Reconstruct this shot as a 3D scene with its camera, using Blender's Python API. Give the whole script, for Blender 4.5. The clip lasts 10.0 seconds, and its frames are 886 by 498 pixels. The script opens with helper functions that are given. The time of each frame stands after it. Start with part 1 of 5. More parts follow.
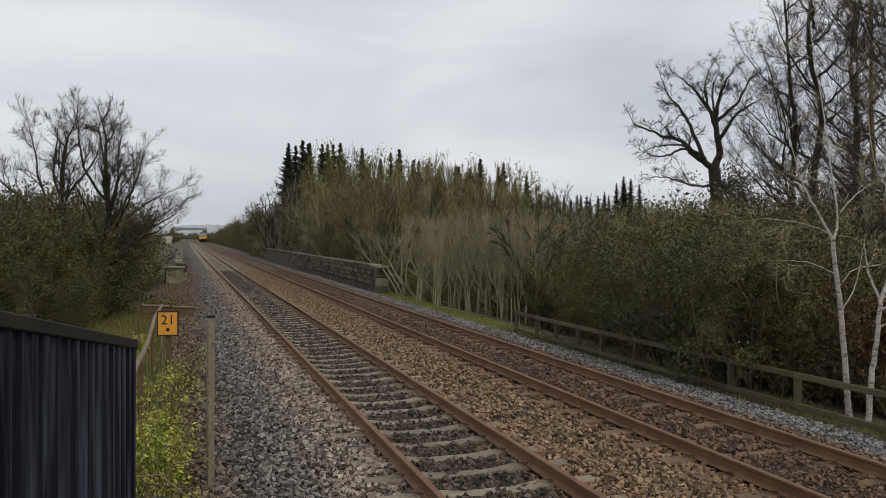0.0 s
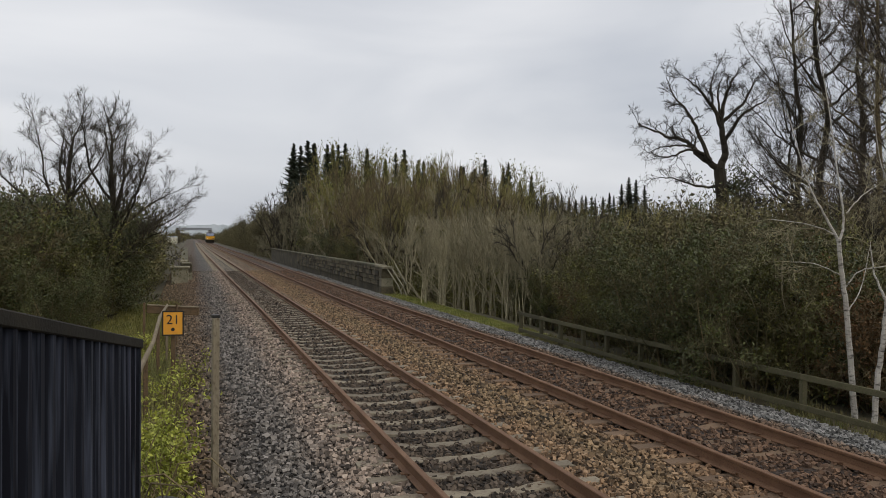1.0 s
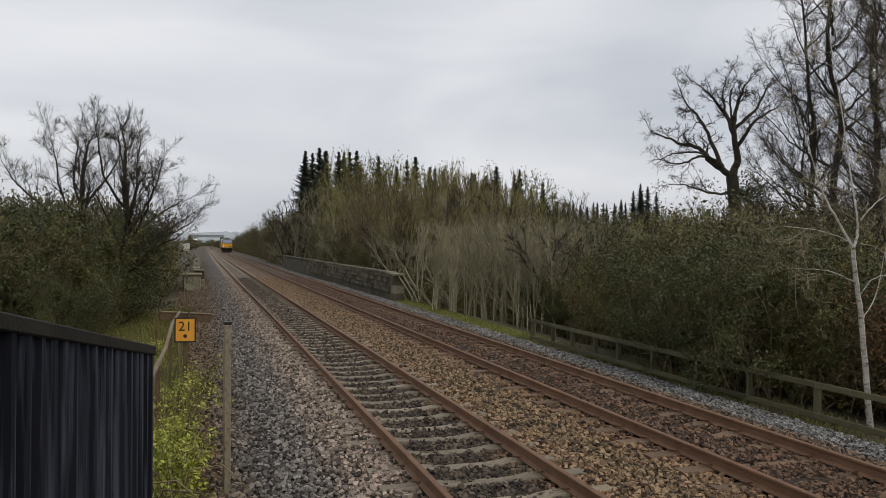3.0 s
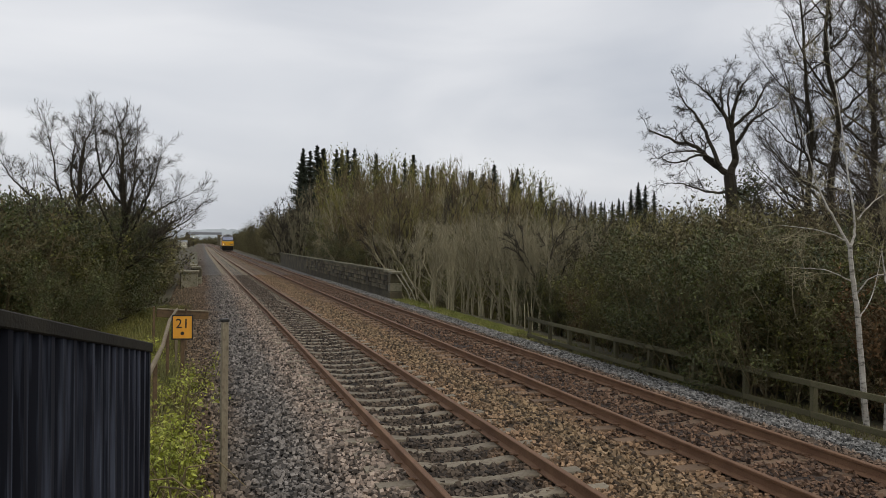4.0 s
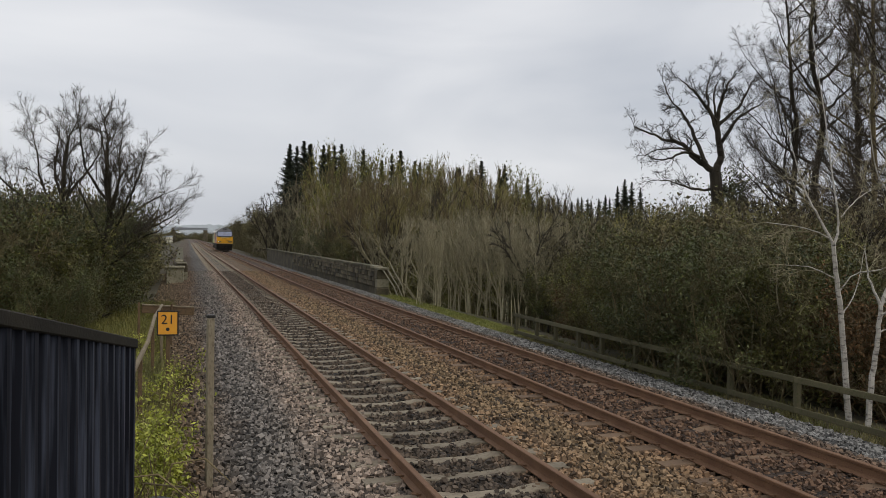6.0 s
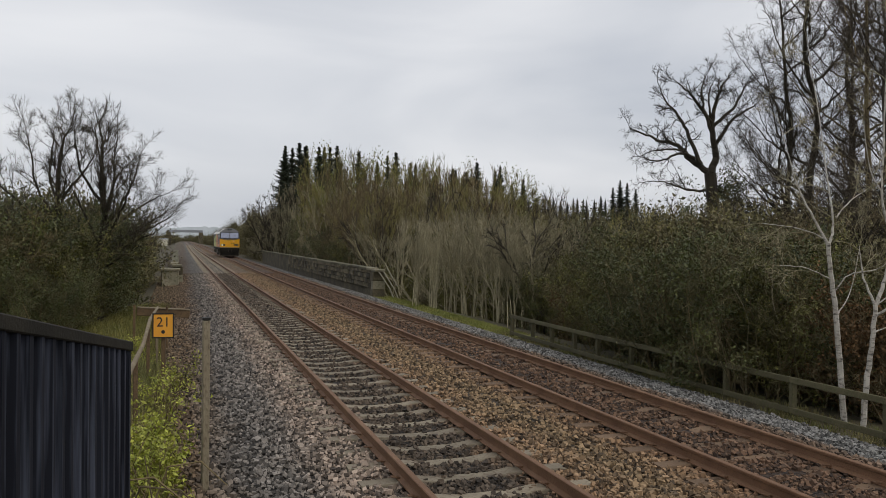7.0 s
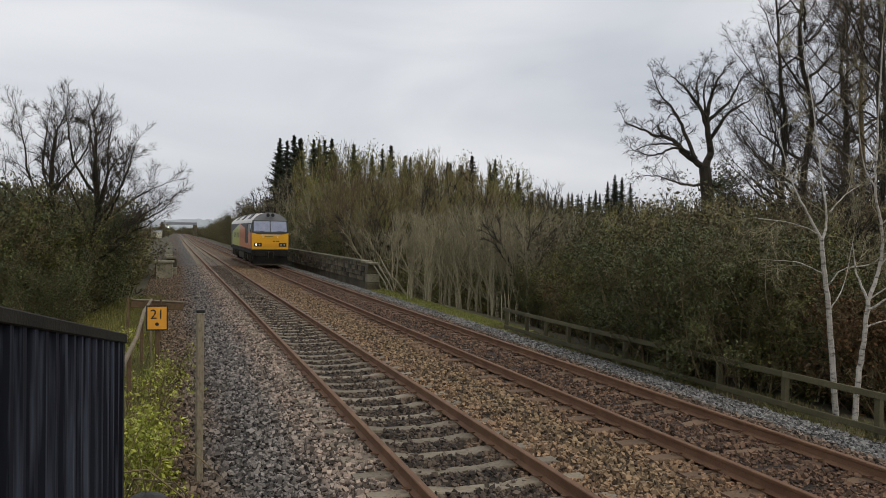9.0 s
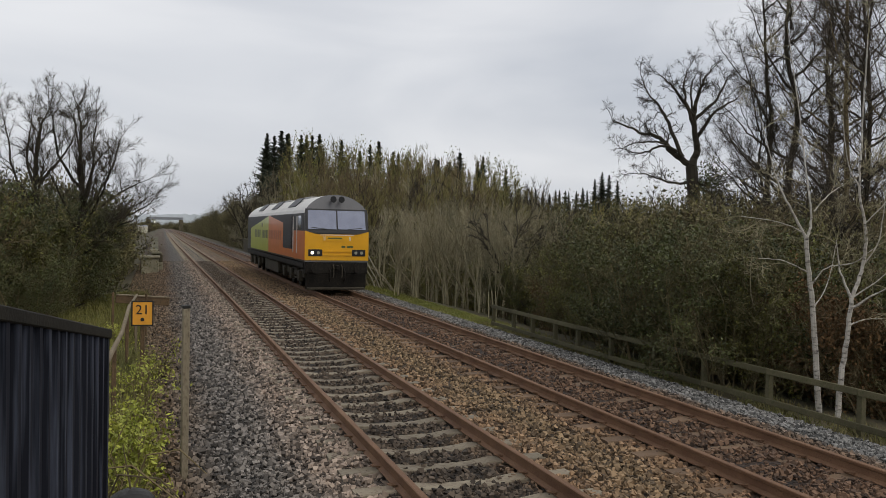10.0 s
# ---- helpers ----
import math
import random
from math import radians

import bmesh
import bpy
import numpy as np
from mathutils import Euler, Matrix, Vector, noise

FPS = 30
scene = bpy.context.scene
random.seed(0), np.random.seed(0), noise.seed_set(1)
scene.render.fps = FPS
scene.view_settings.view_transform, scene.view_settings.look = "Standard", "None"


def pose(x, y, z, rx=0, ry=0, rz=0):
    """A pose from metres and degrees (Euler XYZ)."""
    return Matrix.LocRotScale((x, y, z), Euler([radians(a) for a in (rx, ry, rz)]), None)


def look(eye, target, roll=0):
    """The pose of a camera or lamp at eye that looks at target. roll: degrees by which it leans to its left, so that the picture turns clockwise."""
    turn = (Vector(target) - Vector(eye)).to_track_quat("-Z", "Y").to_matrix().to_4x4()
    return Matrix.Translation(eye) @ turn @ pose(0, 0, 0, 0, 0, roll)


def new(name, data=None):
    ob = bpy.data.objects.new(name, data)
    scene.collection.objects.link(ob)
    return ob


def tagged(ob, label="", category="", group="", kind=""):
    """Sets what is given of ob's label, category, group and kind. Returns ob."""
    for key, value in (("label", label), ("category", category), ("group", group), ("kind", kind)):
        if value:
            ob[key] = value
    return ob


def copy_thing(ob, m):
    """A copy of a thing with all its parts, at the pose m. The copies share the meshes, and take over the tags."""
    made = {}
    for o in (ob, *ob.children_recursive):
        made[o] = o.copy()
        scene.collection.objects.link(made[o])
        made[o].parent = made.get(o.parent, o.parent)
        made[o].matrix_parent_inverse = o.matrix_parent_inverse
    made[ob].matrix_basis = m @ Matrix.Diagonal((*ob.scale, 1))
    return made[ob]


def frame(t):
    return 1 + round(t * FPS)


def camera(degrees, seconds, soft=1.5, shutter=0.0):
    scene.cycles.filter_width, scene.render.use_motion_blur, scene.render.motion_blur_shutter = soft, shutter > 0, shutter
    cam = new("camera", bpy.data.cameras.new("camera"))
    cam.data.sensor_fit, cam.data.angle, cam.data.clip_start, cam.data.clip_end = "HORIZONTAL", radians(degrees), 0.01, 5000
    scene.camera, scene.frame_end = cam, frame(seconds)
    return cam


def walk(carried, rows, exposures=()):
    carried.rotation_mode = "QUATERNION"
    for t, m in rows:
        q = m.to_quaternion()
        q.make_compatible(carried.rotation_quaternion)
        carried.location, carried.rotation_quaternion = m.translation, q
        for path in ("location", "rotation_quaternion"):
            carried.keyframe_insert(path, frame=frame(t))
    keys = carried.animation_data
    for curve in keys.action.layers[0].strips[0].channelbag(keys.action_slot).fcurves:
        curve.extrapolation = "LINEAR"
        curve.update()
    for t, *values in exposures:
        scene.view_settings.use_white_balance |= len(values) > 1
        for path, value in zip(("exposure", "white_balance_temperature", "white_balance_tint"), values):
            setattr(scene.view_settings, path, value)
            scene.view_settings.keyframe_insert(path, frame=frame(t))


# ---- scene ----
# the clip: 10 s, a hand-held camera that stands in one spot and turns a little
cam = camera(59.56, 10.0, soft=0.6)
EYE = 2.67
walk(cam, [
    (0.0, pose(0, 0, EYE, 89.351, -0.315, -18.296)),
    (0.5, pose(0, 0, EYE, 89.319, -0.455, -18.374)),
    (1.0, pose(0, 0, EYE, 89.383, -0.419, -17.944)),
    (1.5, pose(0, 0, EYE, 89.707, -0.551, -17.726)),
    (2.0, pose(0, 0, EYE, 89.808, -0.548, -17.614)),
    (2.5, pose(0, 0, EYE, 89.936, -0.380, -17.088)),
    (4.0, pose(0, 0, EYE, 89.748, -0.587, -17.292)),
    (4.5, pose(0, 0, EYE, 89.701, -0.608, -17.576)),
    (5.0, pose(0, 0, EYE, 89.500, -0.796, -18.005)),
    (5.5, pose(0, 0, EYE, 89.439, -0.824, -18.099)),
    (7.0, pose(0, 0, EYE, 89.601, -0.577, -18.562)),
    (7.5, pose(0, 0, EYE, 89.536, -0.610, -18.523)),
    (8.0, pose(0, 0, EYE, 89.376, -0.653, -18.352)),
    (8.5, pose(0, 0, EYE, 89.187, -0.814, -18.443)),
    (9.0, pose(0, 0, EYE, 89.112, -0.819, -18.956)),
    (9.5, pose(0, 0, EYE, 88.976, -0.906, -19.429)),
    (10.0, pose(0, 0, EYE, 88.870, -1.130, -19.885)),
], exposures=[(0.0, 0.0), (10.0, 0.0)])

# ---- world and light: a bright overcast sky ----
SUN_EL, SUN_AZ = 50.0, 150.0


def make_world():
    w = bpy.data.worlds.new("overcast_sky")
    scene.world = w
    w.use_nodes = True
    nt = w.node_tree
    n = nt.nodes
    n.clear()
    out = n.new("ShaderNodeOutputWorld")
    bg = n.new("ShaderNodeBackground")
    sky = n.new("ShaderNodeTexSky")
    sky.sky_type = 'NISHITA'
    sky.sun_disc = False
    sky.sun_elevation = radians(SUN_EL)
    sky.sun_rotation = radians(SUN_AZ)
    sky.dust_density = 4.0
    tc = n.new("ShaderNodeTexCoord")
    mp = n.new("ShaderNodeMapping")
    mp.inputs["Scale"].default_value = (1.0, 1.0, 3.2)
    nt.links.new(tc.outputs["Generated"], mp.inputs["Vector"])
    nz = n.new("ShaderNodeTexNoise")
    nz.inputs["Scale"].default_value = 2.1
    nz.inputs["Detail"].default_value = 5.0
    nz.inputs["Roughness"].default_value = 0.42
    nz.inputs["Distortion"].default_value = 0.5
    nt.links.new(mp.outputs["Vector"], nz.inputs["Vector"])
    ramp = n.new("ShaderNodeValToRGB")
    e = ramp.color_ramp.elements
    e[0].position, e[0].color = 0.33, (0.515, 0.54, 0.59, 1)
    e[1].position, e[1].color = 0.68, (0.775, 0.78, 0.80, 1)
    nt.links.new(nz.outputs["Fac"], ramp.inputs["Fac"])
    # a little of the clear sky's colour shines through the cloud
    sc = n.new("ShaderNodeMix")
    sc.data_type = 'RGBA'
    sc.blend_type = 'ADD'
    sc.inputs["Factor"].default_value = 0.012
    nt.links.new(ramp.outputs["Color"], sc.inputs["A"])
    nt.links.new(sky.outputs["Color"], sc.inputs["B"])
    nt.links.new(sc.outputs["Result"], bg.inputs["Color"])
    bg.inputs["Strength"].default_value = 0.99
    nt.links.new(bg.outputs["Background"], out.inputs["Surface"])


make_world()
sun_data = bpy.data.lights.new("sun", 'SUN')
sun_data.energy = 0.9
sun_data.angle = radians(40)
sun_data.color = (1.0, 0.94, 0.85)
sun = new("sun", sun_data)
sun.matrix_world = look((0, 0, 60), (-20 * math.sin(radians(SUN_AZ)), -20 * math.cos(radians(SUN_AZ)), 60 - 24), 0)


# ---- materials ----
def mat(name, a, b, scale=4.0, rough=0.8, bump=0.3, fine=40.0, metal=0.0, c=None, island=0.0, obrand=0.0,
        stretch=(1, 1, 1), spec=0.5, dist=0.02, emit=0.0, coat=0.0, trans=0.0, raw=False):
    """Two colours mixed by coarse noise, a third by fine noise, relief from the fine noise."""
    m = bpy.data.materials.new(name)
    m.use_nodes = True
    nt = m.node_tree
    n, L = nt.nodes, nt.links
    p = n["Principled BSDF"]
    if not raw:
        a, b, c = (tuple(k * w for k, w in zip(q, (0.88, 0.84, 0.66))) if q else None for q in (a, b, c))
    tc = n.new("ShaderNodeTexCoord")
    mp = n.new("ShaderNodeMapping")
    mp.inputs["Scale"].default_value = stretch
    L.new(tc.outputs["Object"], mp.inputs["Vector"])
    n1 = n.new("ShaderNodeTexNoise")
    n1.inputs["Scale"].default_value = scale
    n1.inputs["Detail"].default_value = 6
    n2 = n.new("ShaderNodeTexNoise")
    n2.inputs["Scale"].default_value = fine
    n2.inputs["Detail"].default_value = 4
    for q in (n1, n2):
        L.new(mp.outputs["Vector"], q.inputs["Vector"])
    r1 = n.new("ShaderNodeValToRGB")
    r1.color_ramp.elements[0].position, r1.color_ramp.elements[1].position = 0.35, 0.65
    L.new(n1.outputs["Fac"], r1.inputs["Fac"])
    mix = n.new("ShaderNodeMix")
    mix.data_type = 'RGBA'
    mix.inputs["A"].default_value, mix.inputs["B"].default_value = (*a, 1), (*b, 1)
    L.new(r1.outputs["Color"], mix.inputs["Factor"])
    col = mix.outputs["Result"]
    if c:
        r2 = n.new("ShaderNodeValToRGB")
        r2.color_ramp.elements[0].position, r2.color_ramp.elements[1].position = 0.5, 0.72
        L.new(n2.outputs["Fac"], r2.inputs["Fac"])
        m2 = n.new("ShaderNodeMix")
        m2.data_type = 'RGBA'
        L.new(r2.outputs["Color"], m2.inputs["Factor"])
        L.new(col, m2.inputs["A"])
        m2.inputs["B"].default_value = (*c, 1)
        col = m2.outputs["Result"]
    for amount, node, sock in ((island, "ShaderNodeNewGeometry", "Random Per Island"), (obrand, "ShaderNodeObjectInfo", "Random")):
        if amount:
            g = n.new(node)
            mr = n.new("ShaderNodeMapRange")
            mr.inputs["To Min"].default_value, mr.inputs["To Max"].default_value = 1 - amount, 1 + amount
            L.new(g.outputs[sock], mr.inputs["Value"])
            hs = n.new("ShaderNodeHueSaturation")
            L.new(mr.outputs["Result"], hs.inputs["Value"])
            L.new(col, hs.inputs["Color"])
            col = hs.outputs["Color"]
    L.new(col, p.inputs["Base Color"])
    p.inputs["Roughness"].default_value = rough
    p.inputs["Metallic"].default_value = metal
    p.inputs["Specular IOR Level"].default_value = spec
    p.inputs["Coat Weight"].default_value = coat
    p.inputs["Transmission Weight"].default_value = trans
    if emit:
        L.new(col, p.inputs["Emission Color"])
        p.inputs["Emission Strength"].default_value = emit
    if bump:
        bp = n.new("ShaderNodeBump")
        bp.inputs["Strength"].default_value = bump
        bp.inputs["Distance"].default_value = dist
        L.new(n2.outputs["Fac"], bp.inputs["Height"])
        L.new(bp.outputs["Normal"], p.inputs["Normal"])
    return m


M = {}
M["earth"] = mat("earth_and_leaf_litter", (0.055, 0.045, 0.028), (0.09, 0.075, 0.045), 0.5, 0.95, 0.6, 14, c=(0.05, 0.06, 0.025))
M["grass"] = mat("grass", (0.165, 0.205, 0.045), (0.24, 0.25, 0.08), 1.2, 0.9, 0.5, 30, c=(0.22, 0.19, 0.10), island=0.35)
M["bank_grass"] = mat("bank_grass", (0.125, 0.135, 0.033), (0.19, 0.18, 0.055), 1.8, 0.9, 0.5, 12, c=(0.085, 0.065, 0.036), island=0.4)
M["dry_grass"] = mat("dry_grass", (0.22, 0.19, 0.10), (0.13, 0.15, 0.05), 1.5, 0.9, 0.4, 30, island=0.35)


def ballast(name, amount, cells, level=1.12):
    """Stones coloured by where they lie across the line: dull brown, grey, pale rust by the rail, oily dark, rust brown, blue-grey."""
    m = mat(name, (0.2, 0.2, 0.2), (0.2, 0.2, 0.2), 1.0, 0.9, 0, 60)
    nt = m.node_tree
    n, L = nt.nodes, nt.links
    p = n["Principled BSDF"]
    tc = n.new("ShaderNodeTexCoord")
    sx = n.new("ShaderNodeSeparateXYZ")
    L.new(tc.outputs["Object"], sx.inputs[0])
    mp = n.new("ShaderNodeMapping")
    mp.inputs["Scale"].default_value = (1.0, 0.35, 1.0)
    L.new(tc.outputs["Object"], mp.inputs["Vector"])
    nz = n.new("ShaderNodeTexNoise")
    nz.inputs["Scale"].default_value, nz.inputs["Detail"].default_value = 1.6, 6.0
    L.new(mp.outputs["Vector"], nz.inputs["Vector"])
    ad = n.new("ShaderNodeMath")
    ad.operation = 'MULTIPLY_ADD'
    ad.inputs[1].default_value, ad.inputs[2].default_value = 1.1, -0.55
    L.new(nz.outputs["Fac"], ad.inputs[0])
    sm = n.new("ShaderNodeMath")
    L.new(ad.outputs[0], sm.inputs[0])
    L.new(sx.outputs["X"], sm.inputs[1])
    mr = n.new("ShaderNodeMapRange")
    mr.inputs["From Min"].default_value, mr.inputs["From Max"].default_value = -1.0, 11.0
    L.new(sm.outputs[0], mr.inputs["Value"])
    rp = n.new("ShaderNodeValToRGB")
    stops = [(-1.0, (0.105, 0.076, 0.044)), (0.1, (0.109, 0.076, 0.048)), (0.75, (0.118, 0.106, 0.094)), (1.3, (0.138, 0.121, 0.104)), (1.75, (0.205, 0.160, 0.125)), (2.25, (0.205, 0.160, 0.125)), (2.55, (0.065, 0.049, 0.035)),
             (3.65, (0.065, 0.049, 0.035)), (3.95, (0.175, 0.109, 0.063)), (5.0, (0.162, 0.113, 0.063)), (5.85, (0.149, 0.088, 0.049)), (6.2, (0.092, 0.055, 0.033)), (7.6, (0.100, 0.059, 0.036)), (8.3, (0.109, 0.076, 0.052)),
             (8.6, (0.125, 0.122, 0.114)), (9.9, (0.122, 0.118, 0.110))]
    el = rp.color_ramp.elements
    while len(el) < len(stops):
        el.new(0.5)
    for e, (x, c) in zip(el, stops):
        e.position, e.color = (x + 1) / 12, (*c, 1)
    L.new(mr.outputs["Result"], rp.inputs["Fac"])
    col = rp.outputs["Color"]
    # level scales the colour; on the beds it paints in shade between stones
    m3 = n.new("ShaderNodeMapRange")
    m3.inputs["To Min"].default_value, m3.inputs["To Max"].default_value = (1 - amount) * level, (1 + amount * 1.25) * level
    if cells:
        vo = n.new("ShaderNodeTexVoronoi")
        vo.inputs["Scale"].default_value = 17.0
        L.new(tc.outputs["Object"], vo.inputs["Vector"])
        sp = n.new("ShaderNodeSeparateColor")
        L.new(vo.outputs["Color"], sp.inputs["Color"])
        L.new(sp.outputs[0], m3.inputs["Value"])
        bp = n.new("ShaderNodeBump")
        bp.invert = True
        bp.inputs["Strength"].default_value, bp.inputs["Distance"].default_value = 1.0, 0.05
        L.new(vo.outputs["Distance"], bp.inputs["Height"])
        L.new(bp.outputs["Normal"], p.inputs["Normal"])
    else:
        g = n.new("ShaderNodeNewGeometry")
        L.new(g.outputs["Random Per Island"], m3.inputs["Value"])
    hs = n.new("ShaderNodeHueSaturation")
    L.new(m3.outputs["Result"], hs.inputs["Value"])
    L.new(col, hs.inputs["Color"])
    L.new(hs.outputs["Color"], p.inputs["Base Color"])
    return m


M["stones"] = ballast("ballast_stones", 0.78, False)
# one ballast in three shades: painted gap shade eases as loose stones thin out
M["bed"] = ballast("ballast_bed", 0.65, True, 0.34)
M["bed_less_shaded"] = ballast("ballast_bed_less_shaded", 0.65, True, 0.48)
M["bed_least_shaded"] = ballast("ballast_bed_far", 0.65, True, 0.66)
M["rust"] = mat("rusty_rail_steel", (0.16, 0.083, 0.052), (0.22, 0.122, 0.078), 3.0, 0.75, 0.3, 60, c=(0.12, 0.065, 0.042))
M["railhead"] = mat("worn_rail_head", (0.40, 0.33, 0.29), (0.48, 0.41, 0.36), 1.2, 0.38, 0.05, 30, metal=0.75)
M["concrete"] = mat("weathered_concrete", (0.29, 0.262, 0.24), (0.20, 0.172, 0.152), 2.5, 0.9, 0.35, 22, c=(0.15, 0.12, 0.105), obrand=0.2)
M["concrete_rust"] = mat("rust_stained_concrete", (0.20, 0.135, 0.10), (0.14, 0.092, 0.068), 2.5, 0.9, 0.35, 40, c=(0.11, 0.075, 0.055), obrand=0.22)
M["clip"] = mat("rusty_clip_steel", (0.12, 0.065, 0.04), (0.20, 0.11, 0.07), 30, 0.7, 0.2, 90)
M["old_wood"] = mat("weathered_grey_timber", (0.16, 0.13, 0.10), (0.24, 0.20, 0.155), 3.0, 0.85, 0.5, 30, c=(0.10, 0.085, 0.06), stretch=(1, 1, 0.15), obrand=0.15)
M["post_wood"] = mat("pale_grey_post_timber", (0.30, 0.27, 0.235), (0.20, 0.165, 0.13), 1.3, 0.85, 0.5, 30, c=(0.13, 0.10, 0.08), stretch=(1, 1, 0.5))
M["fence_wood"] = mat("mossy_fence_timber", (0.085, 0.078, 0.052), (0.13, 0.118, 0.08), 2.0, 0.9, 0.5, 30, c=(0.075, 0.085, 0.04), obrand=0.2)
M["brown_wood"] = mat("brown_timber", (0.10, 0.065, 0.04), (0.16, 0.105, 0.065), 3.0, 0.85, 0.5, 30, c=(0.07, 0.05, 0.03))
M["parapet_stone"] = mat("weathered_gritstone", (0.17, 0.145, 0.11), (0.07, 0.062, 0.048), 1.2, 0.92, 0.6, 14, c=(0.05, 0.052, 0.034), obrand=0.6, dist=0.05)
M["parapet_cap"] = mat("pale_coping_stone", (0.27, 0.255, 0.225), (0.17, 0.16, 0.135), 1.5, 0.92, 0.5, 16, c=(0.10, 0.11, 0.075), obrand=0.3)
M["steel_dark"] = mat("dark_blue_grey_painted_steel", (0.008, 0.009, 0.014), (0.017, 0.019, 0.027), 1.5, 0.75, 0.15, 26, c=(0.075, 0.085, 0.115), stretch=(1, 1, 0.04), spec=0.15, raw=True)
M["steel_cap"] = mat("black_brown_capping", (0.018, 0.017, 0.016), (0.032, 0.029, 0.026), 3.0, 0.8, 0.2, 60, spec=0.2)
M["coping_mossy"] = mat("mossy_dark_coping", (0.13, 0.12, 0.09), (0.085, 0.08, 0.06), 1.5, 0.92, 0.5, 16, c=(0.075, 0.085, 0.045), obrand=0.35)
M["galv"] = mat("galvanised_tube", (0.36, 0.36, 0.35), (0.28, 0.27, 0.25), 6, 0.6, 0.2, 60, metal=0.4)
M["sign_yellow"] = mat("yellow_sign_enamel", (0.78, 0.36, 0.03), (0.70, 0.30, 0.025), 5, 0.5, 0.05, 50, raw=True)
M["black"] = mat("black_paint", (0.012, 0.012, 0.012), (0.02, 0.018, 0.016), 5, 0.5, 0.1, 50)
M["bark_dark"] = mat("dark_bark", (0.032, 0.027, 0.022), (0.055, 0.046, 0.036), 1.5, 0.95, 0.5, 20, obrand=0.2)
M["bark_brown"] = mat("brown_twigs", (0.125, 0.10, 0.062), (0.185, 0.15, 0.095), 0.6, 0.95, 0.3, 20, obrand=0.5)
M["bark_pale"] = mat("pale_grey_bark", (0.36, 0.33, 0.27), (0.23, 0.21, 0.165), 1.0, 0.95, 0.3, 14, c=(0.13, 0.14, 0.08), obrand=0.2)
M["twig_grey"] = mat("grey_brown_twigs", (0.075, 0.060, 0.052), (0.11, 0.09, 0.078), 0.6, 0.95, 0.3, 20, obrand=0.3)
M["bark_birch"] = mat("birch_bark", (0.50, 0.47, 0.41), (0.34, 0.31, 0.26), 0.5, 0.85, 0.3, 3.2, c=(0.07, 0.062, 0.052), stretch=(3.0, 3.0, 7.0), raw=True)
M["twig_olive"] = mat("olive_twigs", (0.150, 0.138, 0.058), (0.215, 0.195, 0.092), 0.5, 0.95, 0.2, 20, obrand=0.5)
M["bark_sapling"] = mat("silvery_sapling_bark", (0.46, 0.43, 0.36), (0.32, 0.30, 0.24), 1.0, 0.9, 0.3, 14, c=(0.17, 0.17, 0.11), obrand=0.3)
M["leaf_dark"] = mat("dark_evergreen_leaves", (0.044, 0.060, 0.014), (0.088, 0.098, 0.026), 0.7, 0.55, 0, 20, island=0.45, obrand=0.15)
M["leaf_olive"] = mat("olive_spring_leaves", (0.118, 0.124, 0.026), (0.168, 0.160, 0.042), 0.5, 0.7, 0, 20, island=0.4, obrand=0.2)
M["leaf_lime"] = mat("fresh_lime_leaves", (0.23, 0.26, 0.03), (0.35, 0.35, 0.05), 2.0, 0.6, 0, 30, island=0.35, raw=True)
M["leaf_spring"] = mat("new_spring_leaves", (0.17, 0.185, 0.045), (0.22, 0.225, 0.065), 0.5, 0.7, 0, 20, island=0.35, obrand=0.2)
M["leaf_brown"] = mat("dead_brown_leaves", (0.15, 0.085, 0.04), (0.10, 0.062, 0.03), 0.5, 0.9, 0, 20, island=0.35)
M["needle"] = mat("conifer_needles", (0.030, 0.042, 0.028), (0.052, 0.064, 0.040), 0.8, 0.8, 0, 20, island=0.45, obrand=0.2)
M["hedge_twig"] = mat("dense_hedge_twigs", (0.105, 0.097, 0.055), (0.145, 0.132, 0.078), 0.4, 0.95, 0, 20, island=0.4, obrand=0.3)
M["pier_stone"] = mat("pale_dressed_stone", (0.30, 0.285, 0.25), (0.20, 0.19, 0.165), 0.9, 0.92, 0.5, 9, c=(0.12, 0.12, 0.09), obrand=0.2)
M["larch"] = mat("larch_twigs", (0.115, 0.125, 0.05), (0.15, 0.15, 0.07), 0.8, 0.9, 0, 20, island=0.4)


# ---- helpers for meshes ----
def part(name, me, material, parent=None, label=""):
    """Links a bmesh, a mesh or (verts, faces) as one mesh object, under its thing if one is given."""
    if isinstance(me, tuple):
        data = bpy.data.meshes.new(name)
        data.from_pydata(me[0], [], me[1])
    elif isinstance(me, bmesh.types.BMesh):
        data = bpy.data.meshes.new(name)
        me.to_mesh(data)
        me.free()
    else:
        data = me
    if material and not data.materials:
        for q in (material if isinstance(material, (list, tuple)) else [material]):
            data.materials.append(q)
    ob = new(name, data)
    if parent:
        ob.parent = parent
    if label:
        tagged(ob, label)
    return ob


def thing(name, label, category, group="", m=None, kind=""):
    ob = new(name)
    ob.empty_display_size = 0.2
    if m is not None:
        ob.matrix_basis = m
    return tagged(ob, label, category, group, kind)


